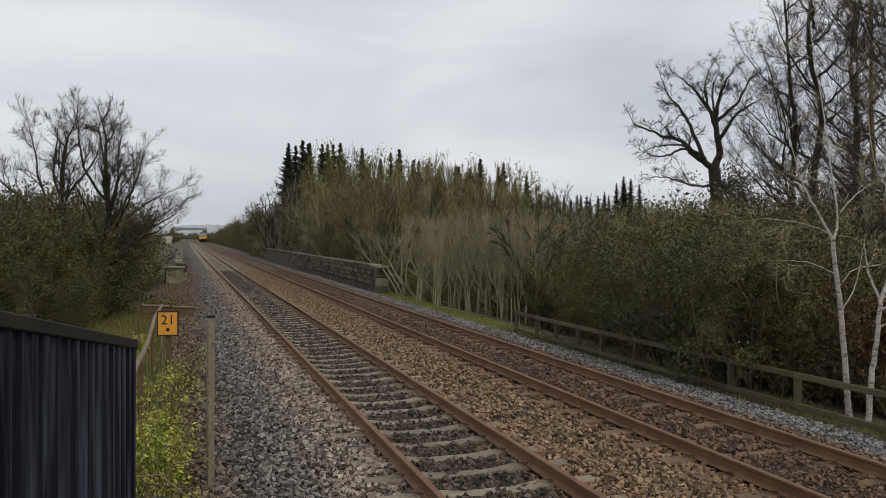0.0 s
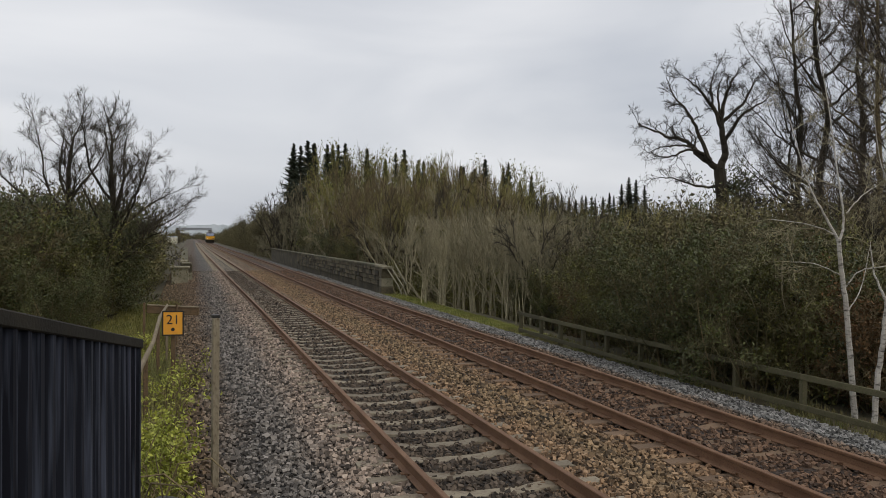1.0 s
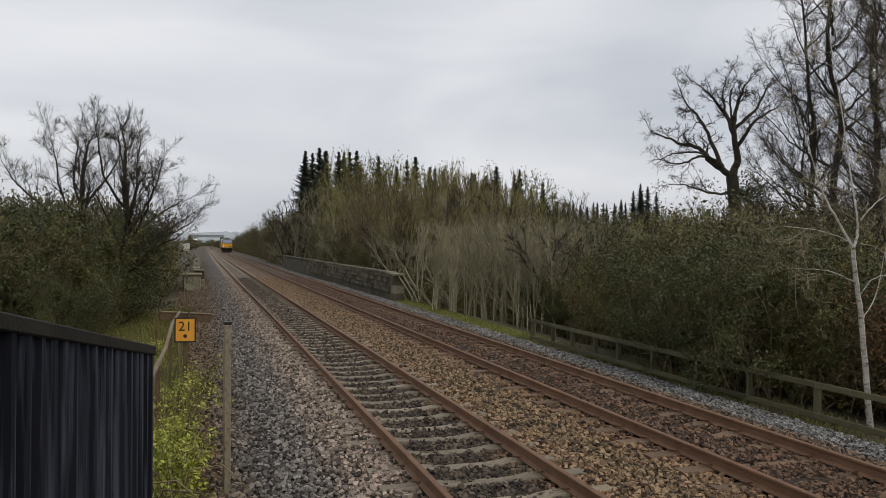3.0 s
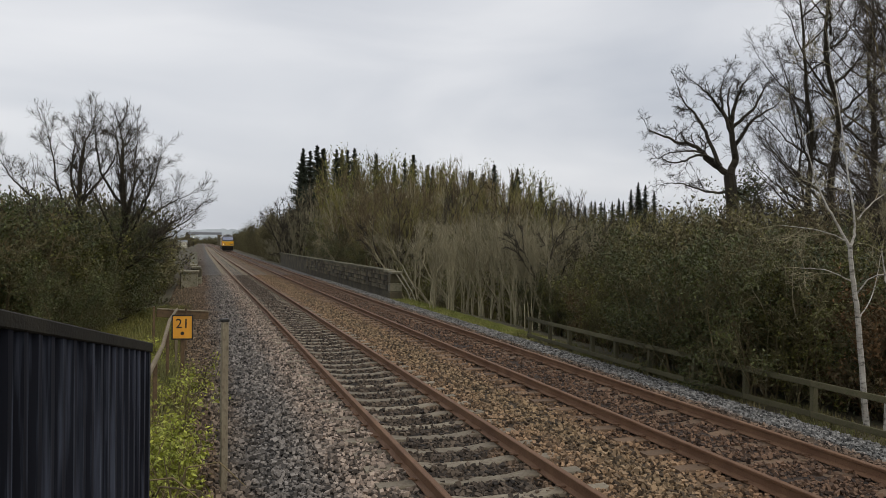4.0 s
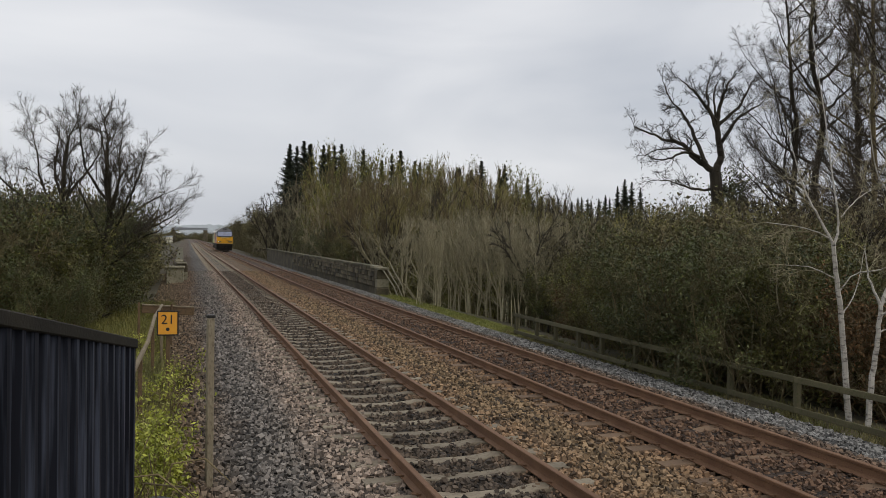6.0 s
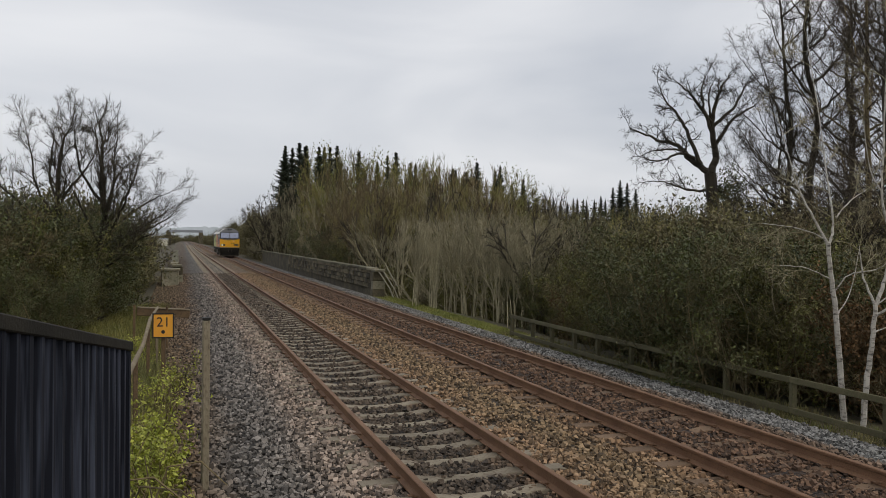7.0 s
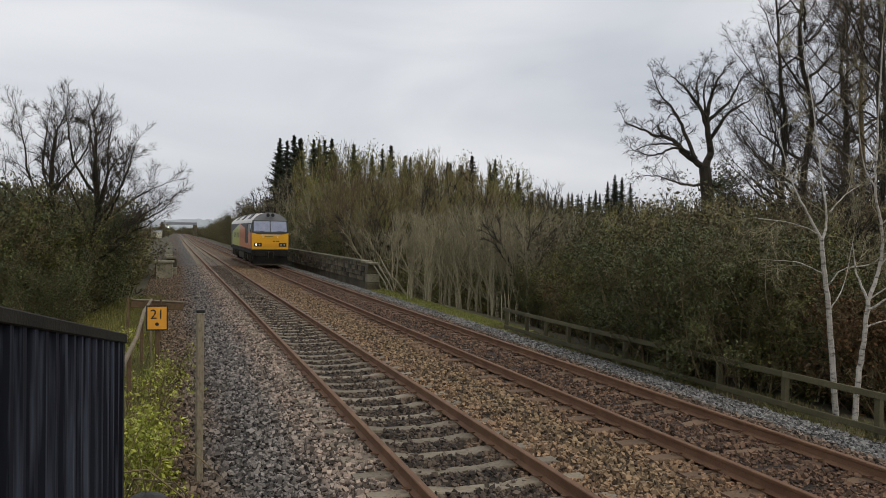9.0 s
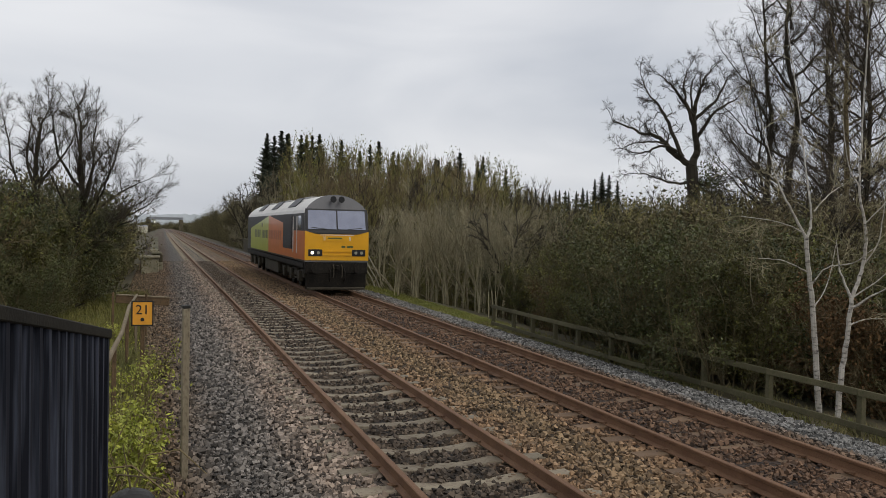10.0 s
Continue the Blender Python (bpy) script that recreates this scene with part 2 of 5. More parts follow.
def box(bm, x0, x1, y0, y1, z0, z1, bevel=0.0, m=None):
    r = bmesh.ops.create_cube(bm, size=1)
    vs = r["verts"]
    for v in vs:
        v.co = Vector((x0 + (v.co.x + .5) * (x1 - x0), y0 + (v.co.y + .5) * (y1 - y0), z0 + (v.co.z + .5) * (z1 - z0)))
    if bevel:
        es = list({e for v in vs for e in v.link_edges})
        g = bmesh.ops.bevel(bm, geom=es, offset=bevel, segments=1, affect='EDGES')
        vs = list({v for f in g["faces"] for v in f.verts} | {v for v in vs if v.is_valid})
    if m is not None:
        bmesh.ops.transform(bm, matrix=m, verts=vs)
    return vs


def bbox(x0, x1, y0, y1, z0, z1, bevel=0.0, m=None):
    bm = bmesh.new()
    box(bm, x0, x1, y0, y1, z0, z1, bevel, m)
    return bm


def tube_into(V, F, pts, rad, n=5, cap=True):
    base = len(V)
    k = len(pts)
    a = None
    for i in range(k):
        d = (pts[min(i + 1, k - 1)] - pts[max(i - 1, 0)])
        if d.length < 1e-6:
            d = Vector((0, 0, 1))
        d.normalize()
        if a is None:
            a = d.cross(Vector((0.31, 0.95, 0.05)) if abs(d.z) > 0.8 else Vector((0, 0, 1)))
        else:
            a = a - d * a.dot(d)
        a.normalize()
        b = d.cross(a)
        for j in range(n):
            t = 2 * math.pi * j / n
            V.append(tuple(pts[i] + (a * math.cos(t) + b * math.sin(t)) * rad[i]))
    for i in range(k - 1):
        for j in range(n):
            p, q = base + i * n + j, base + i * n + (j + 1) % n
            F.append((p, q, q + n, p + n))
    if cap:
        F.append(tuple(base + j for j in range(n))[::-1])
        F.append(tuple(base + (k - 1) * n + j for j in range(n)))


def rod(pts, rad, n=8):
    V, F = [], []
    tube_into(V, F, [Vector(p) for p in pts], rad if isinstance(rad, (list, tuple)) else [rad] * len(pts), n)
    return V, F


# ---- the line of the railway: straight ahead, with a slight sideways and upward drift far off ----
def table(y, rows):
    if y <= rows[0][0]:
        return rows[0][1]
    for (a, va), (b, vb) in zip(rows, rows[1:]):
        if y <= b:
            t = (y - a) / (b - a)
            return va + (vb - va) * t
    return rows[-1][1]


SIDE = [(30, 0.0), (58, -0.2), (99, -0.48), (180, -0.77), (301, -0.95), (600, -1.6), (3000, -8.0)]
RISE = [(30, 0.0), (58, 0.12), (99, 0.33), (152, 0.47), (301, 1.15), (600, 2.2), (3000, 2.5)]


def cx(y):
    return table(y, SIDE)


def cz(y):
    return table(y, RISE)


def steps(y0, y1, d0, growth):
    ys, d = [y0], d0
    while ys[-1] < y1:
        ys.append(min(y1, ys[-1] + d))
        d *= growth
    return ys


def sweep(profile, ys, closed=False):
    """A cross-section of (x, z) points carried along the line."""
    V, F = [], []
    k = len(profile)
    for y in ys:
        for x, z in profile:
            V.append((x + cx(y), y, z + cz(y)))
    m = k if closed else k - 1
    for i in range(len(ys) - 1):
        for j in range(m):
            a, b = i * k + j, i * k + (j + 1) % k
            F.append((a, b, b + k, a + k))
    if closed:
        F.append(tuple(range(k))[::-1])
        F.append(tuple(range((len(ys) - 1) * k, len(ys) * k)))
    return V, F


R1, R2, R3, R4 = 2.365, 3.87, 5.97, 7.475
TOP = 0.17
EDGE_L, EDGE_R = -0.9, 10.9


def smooth(t):
    t = max(0.0, min(1.0, t))
    return t * t * (3 - 2 * t)


def ground_z(x, y):
    u = x - cx(y)
    z = -0.50 + cz(min(y, 400))
    valley = 2.0 + 6.0 * smooth((y - 30) / 25) * (1 - smooth((y - 110) / 60))
    if u < 0.5:
        z += 0.40 * smooth((0.5 - u) / 1.2) * (1 - 0.4 * smooth((y - 25) / 15))
    if u < EDGE_L:
        d = EDGE_L - u
        z -= valley * smooth((d - 0.3 - 2.0 * (1 - smooth((y - 15) / 15))) / 9)
        z += 9 * smooth((d - 35) / 60) * smooth((y + 40) / 80)
    if u > EDGE_R:
        d = u - EDGE_R
        z -= valley * smooth((d - 0.2) / 9)
        z += 11 * smooth((d - 22) / 55) * (1 - 0.55 * smooth((y - 220) / 200))
    # the mound on which the camera stands
    z += 1.3 * (1 - smooth((math.hypot(x + 0.2, y + 1.0) - 1.2) / 4.0)) * (1 - smooth((x - 0.3) / 1.0))
    z += 0.10 * noise.noise(Vector((x * 0.35, y * 0.35, 0))) * smooth(abs(u - 5) / 6 - 0.9)
    return z


def make_ground():
    xs = [-2500, -1200, -600, -300, -160, -100, -70] + [-50 + 2.5 * i for i in range(17)] + [-8 + 0.5 * i for i in range(48)] + \
         [16 + 2.5 * i for i in range(20)] + [70, 85, 100, 130, 180, 300, 600, 1200, 2500]
    ys = [-400, -120, -50, -20, -10] + [-6 + 0.75 * i for i in range(70)] + steps(46.5, 4000, 1.2, 1.07)
    V = [(x + (cx(y) if abs(x) < 60 else 0), y, ground_z(x + (cx(y) if abs(x) < 60 else 0), y)) for y in ys for x in xs]
    k = len(xs)
    F = [(i * k + j, i * k + j + 1, (i + 1) * k + j + 1, (i + 1) * k + j) for i in range(len(ys) - 1) for j in range(k - 1)]
    g = part("ground", (V, F), M["earth"])
    for p in g.data.polygons:
        p.use_smooth = True
    tagged(g, "dark earth and leaf litter on the embankment sides", "ground", kind="structure")


make_ground()

BED = [(-1.4, -0.22), (-0.75, -0.15), (-0.3, -0.10), (0.5, -0.07), (1.4, -0.035), (2.3, -0.03), (2.45, -0.034), (3.1, -0.044), (3.8, -0.034), (3.95, -0.03), (4.9, -0.035), (5.9, -0.03),
       (6.1, -0.020), (7.4, -0.020), (7.55, -0.03), (8.3, -0.08), (9.0, -0.20), (10.1, -0.42), (10.7, -0.58)]


def make_bed():
    tagged(part("ballast_bed", sweep(BED, [-30, -10] + [0.5 * i for i in range(0, 49)]), M["bed"]), "bed of crushed stone ballast under two tracks, darkened with painted gap shade", "ballast", kind="structure")
    tagged(part("ballast_bed_beyond", sweep(BED, [24 + .6 * i for i in range(31)]), M["bed_less_shaded"]), "bed of crushed stone ballast further along the line, with weaker painted gap shade", "ballast", kind="structure")
    tagged(part("ballast_bed_far", sweep(BED, steps(42, 900, 1.5, 1.06)), M["bed_least_shaded"]), "brown ballast of the line running into the distance, with the weakest painted gap shade", "ballast", kind="structure")


make_bed()


def rail_profile(x):
    half = [(0.07, 0.0), (0.07, 0.012), (0.012, 0.035), (0.009, 0.11), (0.034, 0.125), (0.036, 0.152), (0.028, 0.159)]
    return [(x + a, b + 0.012) for a, b in half] + [(x - a, b + 0.012) for a, b in half[::-1]]


def make_sleeper_mesh(material):
    """Dished concrete sleeper, 2.5 m long, its top at z = 0 under the rails."""
    V, F = [], []
    xs = [-1.25, -1.0, -0.55, -0.3, 0.3, 0.55, 1.0, 1.25]
    tz = [0.0, 0.0, 0.004, -0.028, -0.028, 0.004, 0.0, 0.0]
    for x, z in zip(xs, tz):
        V += [(x, -0.14, -0.16), (x, -0.112, z - 0.012), (x, -0.10, z), (x, 0.10, z), (x, 0.112, z - 0.012), (x, 0.14, -0.16)]
    for i in range(len(xs) - 1):
        for j in range(5):
            F.append((i * 6 + j, i * 6 + j + 1, i * 6 + j + 7, i * 6 + j + 6)[::-1])
    F.append(tuple(range(6)))
    F.append(tuple(range(42, 48))[::-1])
    me = bpy.data.meshes.new("sleeper")
    me.from_pydata(V, [], F)
    me.materials.append(material)
    return me


def make_clip_mesh():
    """Spring clip: a bent round bar."""
    pts = [(0.0, -0.055, 0.02), (0.05, -0.055, 0.03), (0.085, -0.02, 0.045), (0.085, 0.025, 0.05), (0.045, 0.045, 0.045), (0.0, 0.03, 0.035), (0.0, -0.01, 0.03)]
    V, F = rod(pts, 0.011, 5)
    me = bpy.data.meshes.new("clip")
    me.from_pydata(V, [], F)
    me.materials.append(M["clip"])
    return me


CLIP = make_clip_mesh()


def make_track(xa, xb, sleeper_material, label, first, spacing):
    t = thing("railway_track", label, "railway track", "railway tracks", kind="structure")
    ys = [-25, 0] + [2.0 * i for i in range(1, 60)] + steps(120, 900, 4, 1.06)
    for x in (xa, xb):
        V, F = sweep(rail_profile(x), ys, True)
        r = part("rail", (V, F), [M["rust"], M["railhead"]], t, "rusty steel rail with a worn head")
        for p in r.data.polygons:
            c = p.center
            if p.normal.z > 0.8 and c.z - cz(c.y) > 0.16:
                p.material_index = 1
    mid = (xa + xb) / 2
    me = make_sleeper_mesh(sleeper_material)
    y, far = first, ([], [])
    rng = random.Random(int(xa * 100))
    while y < 300:
        if y < 42:
            s = part("sleeper", me, None, t)
            s.matrix_basis = pose(mid + cx(y), y, 0.004 + cz(y) + rng.uniform(-.006, .006), 0, 0, rng.uniform(-.5, .5))
            if y < 26:
                for x, sg in ((xa, -1), (xa, 1), (xb, -1), (xb, 1)):
                    c = part("clip", CLIP, None, s)
                    c.matrix_basis = pose(x - mid + sg * 0.045, 0, 0.0, 0, 0, 0 if sg > 0 else 180)
        else:
            o = len(far[0])
            far[0].extend([(v.co.x + mid + cx(y), v.co.y + y, v.co.z - 0.012 + cz(y)) for v in me.vertices])
            far[1].extend([tuple(q + o for q in p.vertices) for p in me.polygons])
        y += spacing
    tagged(part("sleepers", far, sleeper_material, t), "concrete sleepers further along", kind="stuff")
    return t


# ---- vegetation ----
def grow(rng, V, F, p, d, length, radius, lev, prm, tips, trunk=None):
    """One branch and, from it, its smaller ones. Thick wood goes into trunk, thin into V, F."""
    last = lev >= prm["levels"]
    seg = 2 if last else (6 if lev == 0 else 4)
    pts, rad = [p.copy()], [radius]
    q, dd = p.copy(), d.copy()
    taper = prm.get("taper", 0.55)
    for i in range(seg):
        w = prm["wiggle"] * (prm.get("wig0", 0.5) if lev == 0 else 1.0)
        dd = (dd + Vector((rng.gauss(0, w), rng.gauss(0, w), rng.gauss(0, w) + prm["up"] * (1 if lev else 0.3)))).normalized()
        q = q + dd * (length / seg)
        pts.append(q.copy())
        rad.append(max(0.0035, radius * (1 - (1 - (0.15 if last else taper)) * (i + 1) / seg)))
    if last:
        a = dd.cross(Vector((rng.random() - .5, rng.random() - .5, rng.random() - .5))).normalized() * max(radius, prm.get("twig", 0.006))
        o = len(V)
        V.extend([tuple(pts[0] - a), tuple(pts[0] + a), tuple(pts[1] + a * .7), tuple(pts[2]), tuple(pts[1] - a * .7)])
        F.extend([(o, o + 1, o + 2, o + 4), (o + 4, o + 2, o + 3)])
        tips.append((pts[1], dd))
        tips.append((pts[2], dd))
        return
    T = trunk if (trunk is not None and lev <= prm.get("trunk_levels", 0)) else (V, F)
    tube_into(T[0], T[1], pts, rad, 7 if lev == 0 else (5 if lev == 1 else 3), False)
    n = prm["kids"][lev]
    lo = prm["from"][lev]
    for i in range(n):
        f = lo + (1 - lo) * (i + rng.random()) / n
        k = min(seg - 1, int(f * seg))
        b = pts[k].lerp(pts[k + 1], f * seg - k)
        ax = (pts[k + 1] - pts[k]).normalized()
        side = ax.cross(Vector((rng.gauss(0, 1), rng.gauss(0, 1), rng.gauss(0, 1)))).normalized()
        ang = radians(rng.gauss(prm["angle"][lev], 10))
        nd = (ax * math.cos(ang) + side * math.sin(ang)).normalized()
        nl = length * prm["ratio"][lev] * rng.uniform(0.7, 1.2) * (1.0 - prm.get("cone", 0.35) * (f - lo))
        grow(rng, V, F, b, nd, nl, max(0.004, rad[k] * prm.get("thin", 0.55)), lev + 1, prm, tips, trunk)


def fork(rng, V, F, p, d, length, radius, depth, prm, tips, wood, side=None):
    """A branch that divides and divides again, with short side shoots; the finest ends are flat twigs."""
    pts, rad = [p.copy()], [radius]
    q, dd = p.copy(), d.copy()
    w = prm["wiggle"]
    thin = radius * prm.get("thin", 0.72)
    for i in range(3):
        dd = (dd + Vector((rng.gauss(0, w), rng.gauss(0, w), rng.gauss(0, w) + prm["up"]))).normalized()
        q = q + dd * (length / 3)
        pts.append(q.copy())
        rad.append(radius + (thin - radius) * (i + 1) / 3)
    T = wood if depth >= prm["depth"] else (V, F)
    tube_into(T[0], T[1], pts, rad, 8 if depth >= prm["depth"] - 2 else (5 if depth > 3 else 3), False)

    def turned(base, angle):
        ax = base.cross(Vector((rng.gauss(0, 1), rng.gauss(0, 1), rng.gauss(0, 1)))).normalized()
        g = radians(angle)
        return (base * math.cos(g) + ax * math.sin(g)).normalized()

    def twigs(b, base, n, ln):
        for _ in range(n):
            t = turned(base, rng.uniform(15, 60))
            e = b + t * ln * rng.uniform(.5, 1.2)
            m = b.lerp(e, .55) + Vector((rng.gauss(0, .03), rng.gauss(0, .03), rng.gauss(.02, .03)))
            a = t.cross(Vector((rng.gauss(0, 1), rng.gauss(0, 1), rng.gauss(0, 1)))).normalized() * prm["twig"]
            o = len(V)
            V.extend([tuple(b - a), tuple(b + a), tuple(m + a * .7), tuple(e), tuple(m - a * .7)])
            F.extend([(o, o + 1, o + 2, o + 4), (o + 4, o + 2, o + 3)])
            tips.append((e, t))

    if depth <= 0:
        twigs(q, dd, prm["ends"], prm["twig_len"])
        twigs(pts[2], dd, prm["ends"] // 2, prm["twig_len"])
        return
    if depth <= 4:
        twigs(pts[1], dd, prm.get("buds", 2), prm["twig_len"])
        twigs(pts[2], dd, prm.get("buds", 2), prm["twig_len"])
    lo, hi = prm["angle"]
    n = 3 if rng.random() < prm.get("third", .3) else 2
    first = turned(dd, rng.uniform(lo, hi) * .6)
    for i in range(n):
        nd = first if i == 0 else turned(dd, rng.uniform(lo, hi))
        if i == 1:  # the second goes the other way from the first
            nd = (dd * 2 * math.cos(radians(lo)) - first + Vector((rng.gauss(0, .15), rng.gauss(0, .15), rng.gauss(0, .15)))).normalized()
        f = 1.0 if i == 0 else rng.uniform(.7, .95)
        fork(rng, V, F, q, nd, length * prm["ratio"] * f * rng.uniform(.85, 1.12), thin * (1.0 if i == 0 else .8), depth - 1, prm, tips, wood)
    if depth > 1 and rng.random() < prm.get("shoot", .7):
        fork(rng, V, F, pts[2], turned(dd, rng.uniform(45, 75)), length * .6, radius * .4, max(0, depth - 3), prm, tips, wood)


def make_forked(name, label, category, seed, starts, prm, bark, group="", m=None, twig=None, leaf=None):
    """starts: (place, direction, length, radius, depth) of each main limb."""
    rng = random.Random(seed)
    t = thing(name, label, category, group, m)
    V, F, tips = [], [], []
    for p, d, ln, r, depth in starts:
        wood = ([], [])
        fork(rng, V, F, Vector(p), Vector(d).normalized(), ln, r, depth, dict(prm, depth=depth), tips, wood)
        part("stem" if len(starts) > 1 else "trunk", wood, bark, t)
    part("crown", (V, F), twig or bark, t)
    if leaf:
        part("foliage", leaves_at(rng, tips, *leaf[1:]), leaf[0], t)
    return t


def bend(pts, n):
    """A smooth curve through the points, n steps from each to the next."""
    q = [pts[0]] + list(pts) + [pts[-1]]
    out = []
    for i in range(1, len(q) - 2):
        for k in range(n):
            t = k / n
            a, b, c, d = q[i - 1], q[i], q[i + 1], q[i + 2]
            out.append(.5 * ((2 * b) + (c - a) * t + (2 * a - 5 * b + 4 * c - d) * t * t + (3 * b - a - 3 * c + d) * t ** 3))
    out.append(pts[-1])
    return out


def make_limbed(name, label, category, seed, limbs, prm, bark, group="", m=None, twig=None):
    """limbs: (part, course as (x, z) or (x, y, z), thickness at start and end, depth of the side shoots, metres between them, where they begin, their length)."""
    rng = random.Random(seed)
    t = thing(name, label, category, group, m)
    V, F, tips = [], [], []
    prm = dict(prm, depth=99)
    for nm, course, r0, r1, depth, every, begin, reach_out in limbs:
        drift = rng.uniform(-1, 1) * prm.get("drift", .35)
        x0, z0 = course[0][0], course[0][-1]
        pts = [Vector((c[0], c[1] if len(c) == 3 else drift * math.hypot(c[0] - x0, (c[-1] - z0) * .6) * (nm == "limb"), c[-1])) for c in course]
        pts = bend(pts, 5)
        w = prm.get("kink", .03)
        for i in range(1, len(pts)):
            pts[i] += Vector((rng.gauss(0, w), rng.gauss(0, w), rng.gauss(0, w)))
        k = len(pts)
        rad = [r0 + (r1 - r0) * (i / (k - 1)) ** .8 for i in range(k)]
        part(nm, rod(pts, rad, 9 if r0 > .15 else 6), bark, t)
        if not every:
            continue
        total = sum((pts[i + 1] - pts[i]).length for i in range(k - 1))
        n = max(2, int(total * (1 - begin) / every))
        for j in range(n):
            f = begin + (1 - begin) * (j + rng.random()) / n
            i = min(k - 2, int(f * (k - 1)))
            ax = (pts[i + 1] - pts[i]).normalized()
            side = ax.cross(Vector((rng.gauss(0, 1), rng.gauss(0, 1), rng.gauss(0, 1)))).normalized()
            g = radians(rng.uniform(30, 68))
            fork(rng, V, F, pts[i], (ax * math.cos(g) + side * math.sin(g) + Vector((0, 0, prm.get("lift", .15)))).normalized(), reach_out * rng.uniform(.7, 1.25) * (1.1 - .4 * f),
                 max(.008, rad[i] * rng.uniform(.32, .5)), max(0, depth - (rng.random() < .3)), prm, tips, ([], []))
        fork(rng, V, F, pts[-1], (pts[-1] - pts[-3]).normalized(), reach_out, r1, depth, prm, tips, ([], []))
    part("crown", (V, F), twig or bark, t)
    return t


def leaves_at(rng, tips, count, size, spread, clumps=0):
    V, F = [], []
    if clumps and clumps < len(tips):
        tips = rng.sample(tips, clumps)
    for _ in range(count):
        p, d = tips[rng.randrange(len(tips))]
        p = p + Vector((rng.gauss(0, spread), rng.gauss(0, spread), rng.gauss(0, spread)))
        a = Vector((rng.gauss(0, 1), rng.gauss(0, 1), rng.gauss(0, 1))).normalized()
        b = a.cross(Vector((rng.gauss(0, 1), rng.gauss(0, 1), rng.gauss(0, 1)))).normalized()
        s = size * rng.uniform(0.6, 1.3)
        o = len(V)
        V += [tuple(p - a * s), tuple(p + b * s * .45), tuple(p + a * s), tuple(p - b * s * .45)]
        F.append((o, o + 1, o + 2, o + 3))
    return V, F


def make_tree(name, label, category, seed, stems, prm, bark, twig=None, leaf=None, group="", m=None):
    """stems: (x, y, lean x, lean y, length, radius) of each stem. leaf: (material, count, size, spread)."""
    rng = random.Random(seed)
    t = thing(name, label, category, group, m)
    V, F, tips = [], [], []
    for x, y, lx, ly, ln, r in stems:
        wood = ([], [])
        grow(rng, V, F, Vector((x, y, -0.3)), Vector((lx, ly, 1)).normalized(), ln, r, 0, prm, tips, wood)
        part("trunk" if len(stems) == 1 else "stem", wood, bark, t)
    part("crown", (V, F), twig or bark, t)
    if leaf:
        part("foliage", leaves_at(rng, tips, *leaf[1:]), leaf[0], t)
    return t


def spot(bearing, dist):
    """Plan position at a bearing (degrees clockwise from the line) and distance from the standpoint."""
    return dist * math.sin(radians(bearing)), dist * math.cos(radians(bearing))


def stand(bearing, dist, z=None, turn=0, scale=1.0, tall=1.0):
    x, y = spot(bearing, dist)
    z = ground_z(x, y) if z is None else z
    return pose(x, y, z, 0, 0, turn) @ Matrix.Diagonal((scale, scale, scale * tall, 1))


THICKET = dict(levels=3, kids=(12, 7, 6), ratio=(0.40, 0.5, 0.5), angle=(38, 40, 42), up=0.08, wiggle=0.16, twig=0.012, thin=0.5, trunk_levels=0, taper=0.3)
THICKET["from"] = (0.10, 0.15, 0.1)


def ring(rng, n, radius, lean, ln, r):
    out = []
    for i in range(n):
        a = rng.uniform(0, 6.28)
        q = radius * math.sqrt(rng.random())
        out.append((q * math.cos(a), q * math.sin(a), lean * math.cos(a) * rng.uniform(.3, 1), lean * math.sin(a) * rng.uniform(.3, 1), ln * rng.uniform(.7, 1.1), r * rng.uniform(.7, 1.2)))
    return out


def make_conifer(label, seed, h, r, material, m):
    rng = random.Random(seed)
    t = thing("conifer", label, "tree", "conifers of the wood", m)
    part("trunk", rod([(0, 0, -.3), (0.05, 0, h * .5), (0, 0.03, h)], [h * .013, h * .008, 0.01], 6), M["bark_dark"], t)
    V, F = [], []
    z = h * 0.12
    while z < h * 0.985:
        f = 1 - z / h
        for i in range(9):
            a = rng.uniform(0, 6.28)
            up = z + rng.uniform(0, min(h * .05, h * .99 - z))
            f = 1 - up / h
            ln = r * (f ** 0.85) * rng.uniform(.35, 1.25) + 0.05
            d = Vector((math.cos(a), math.sin(a), rng.uniform(-.15, .4) + (0.5 - f) * .7))
            s = Vector((-math.sin(a), math.cos(a), 0))
            for k in range(6):
                g = (k + .5) / 6
                b = Vector((0, 0, up)) + d * ln * g
                w = ln * 0.20 * (1.1 - g) + 0.05 + .05 * f
                for sg in (-1, 1):
                    e = b + (d * .6 + s * sg) * w + Vector((0, 0, -w * rng.uniform(.1, .7)))
                    o = len(V)
                    V += [tuple(b - d * w * .35), tuple(b + d * w * .35), tuple(e)]
                    F.append((o, o + 1, o + 2))
            e = Vector((0, 0, up)) + d * ln
            o = len(V)
            V += [(0, 0, up), (0, 0, up + .12), tuple(e)]
            F.append((o, o + 1, o + 2))
        z += h * 0.017 * (1.4 - z / h)
    part("crown", (V, F), material, t)
    return t


# the skyline of the wood: bearing, elevation in degrees
SKYLINE = [(2.0, 1.6), (5.0, 2.2), (5.9, 3.2), (6.4, 6.3), (7.2, 7.1), (8.4, 7.2), (10.6, 7.0), (11.4, 6.4), (13.1, 6.8), (14.8, 6.6), (17.3, 6.2), (21.5, 6.3), (23.1, 5.8), (24.8, 4.7), (25.8, 3.7), (27.2, 3.8), (30.9, 3.7), (31.7, 4.6), (33, 3.5), (60, 3.3)]


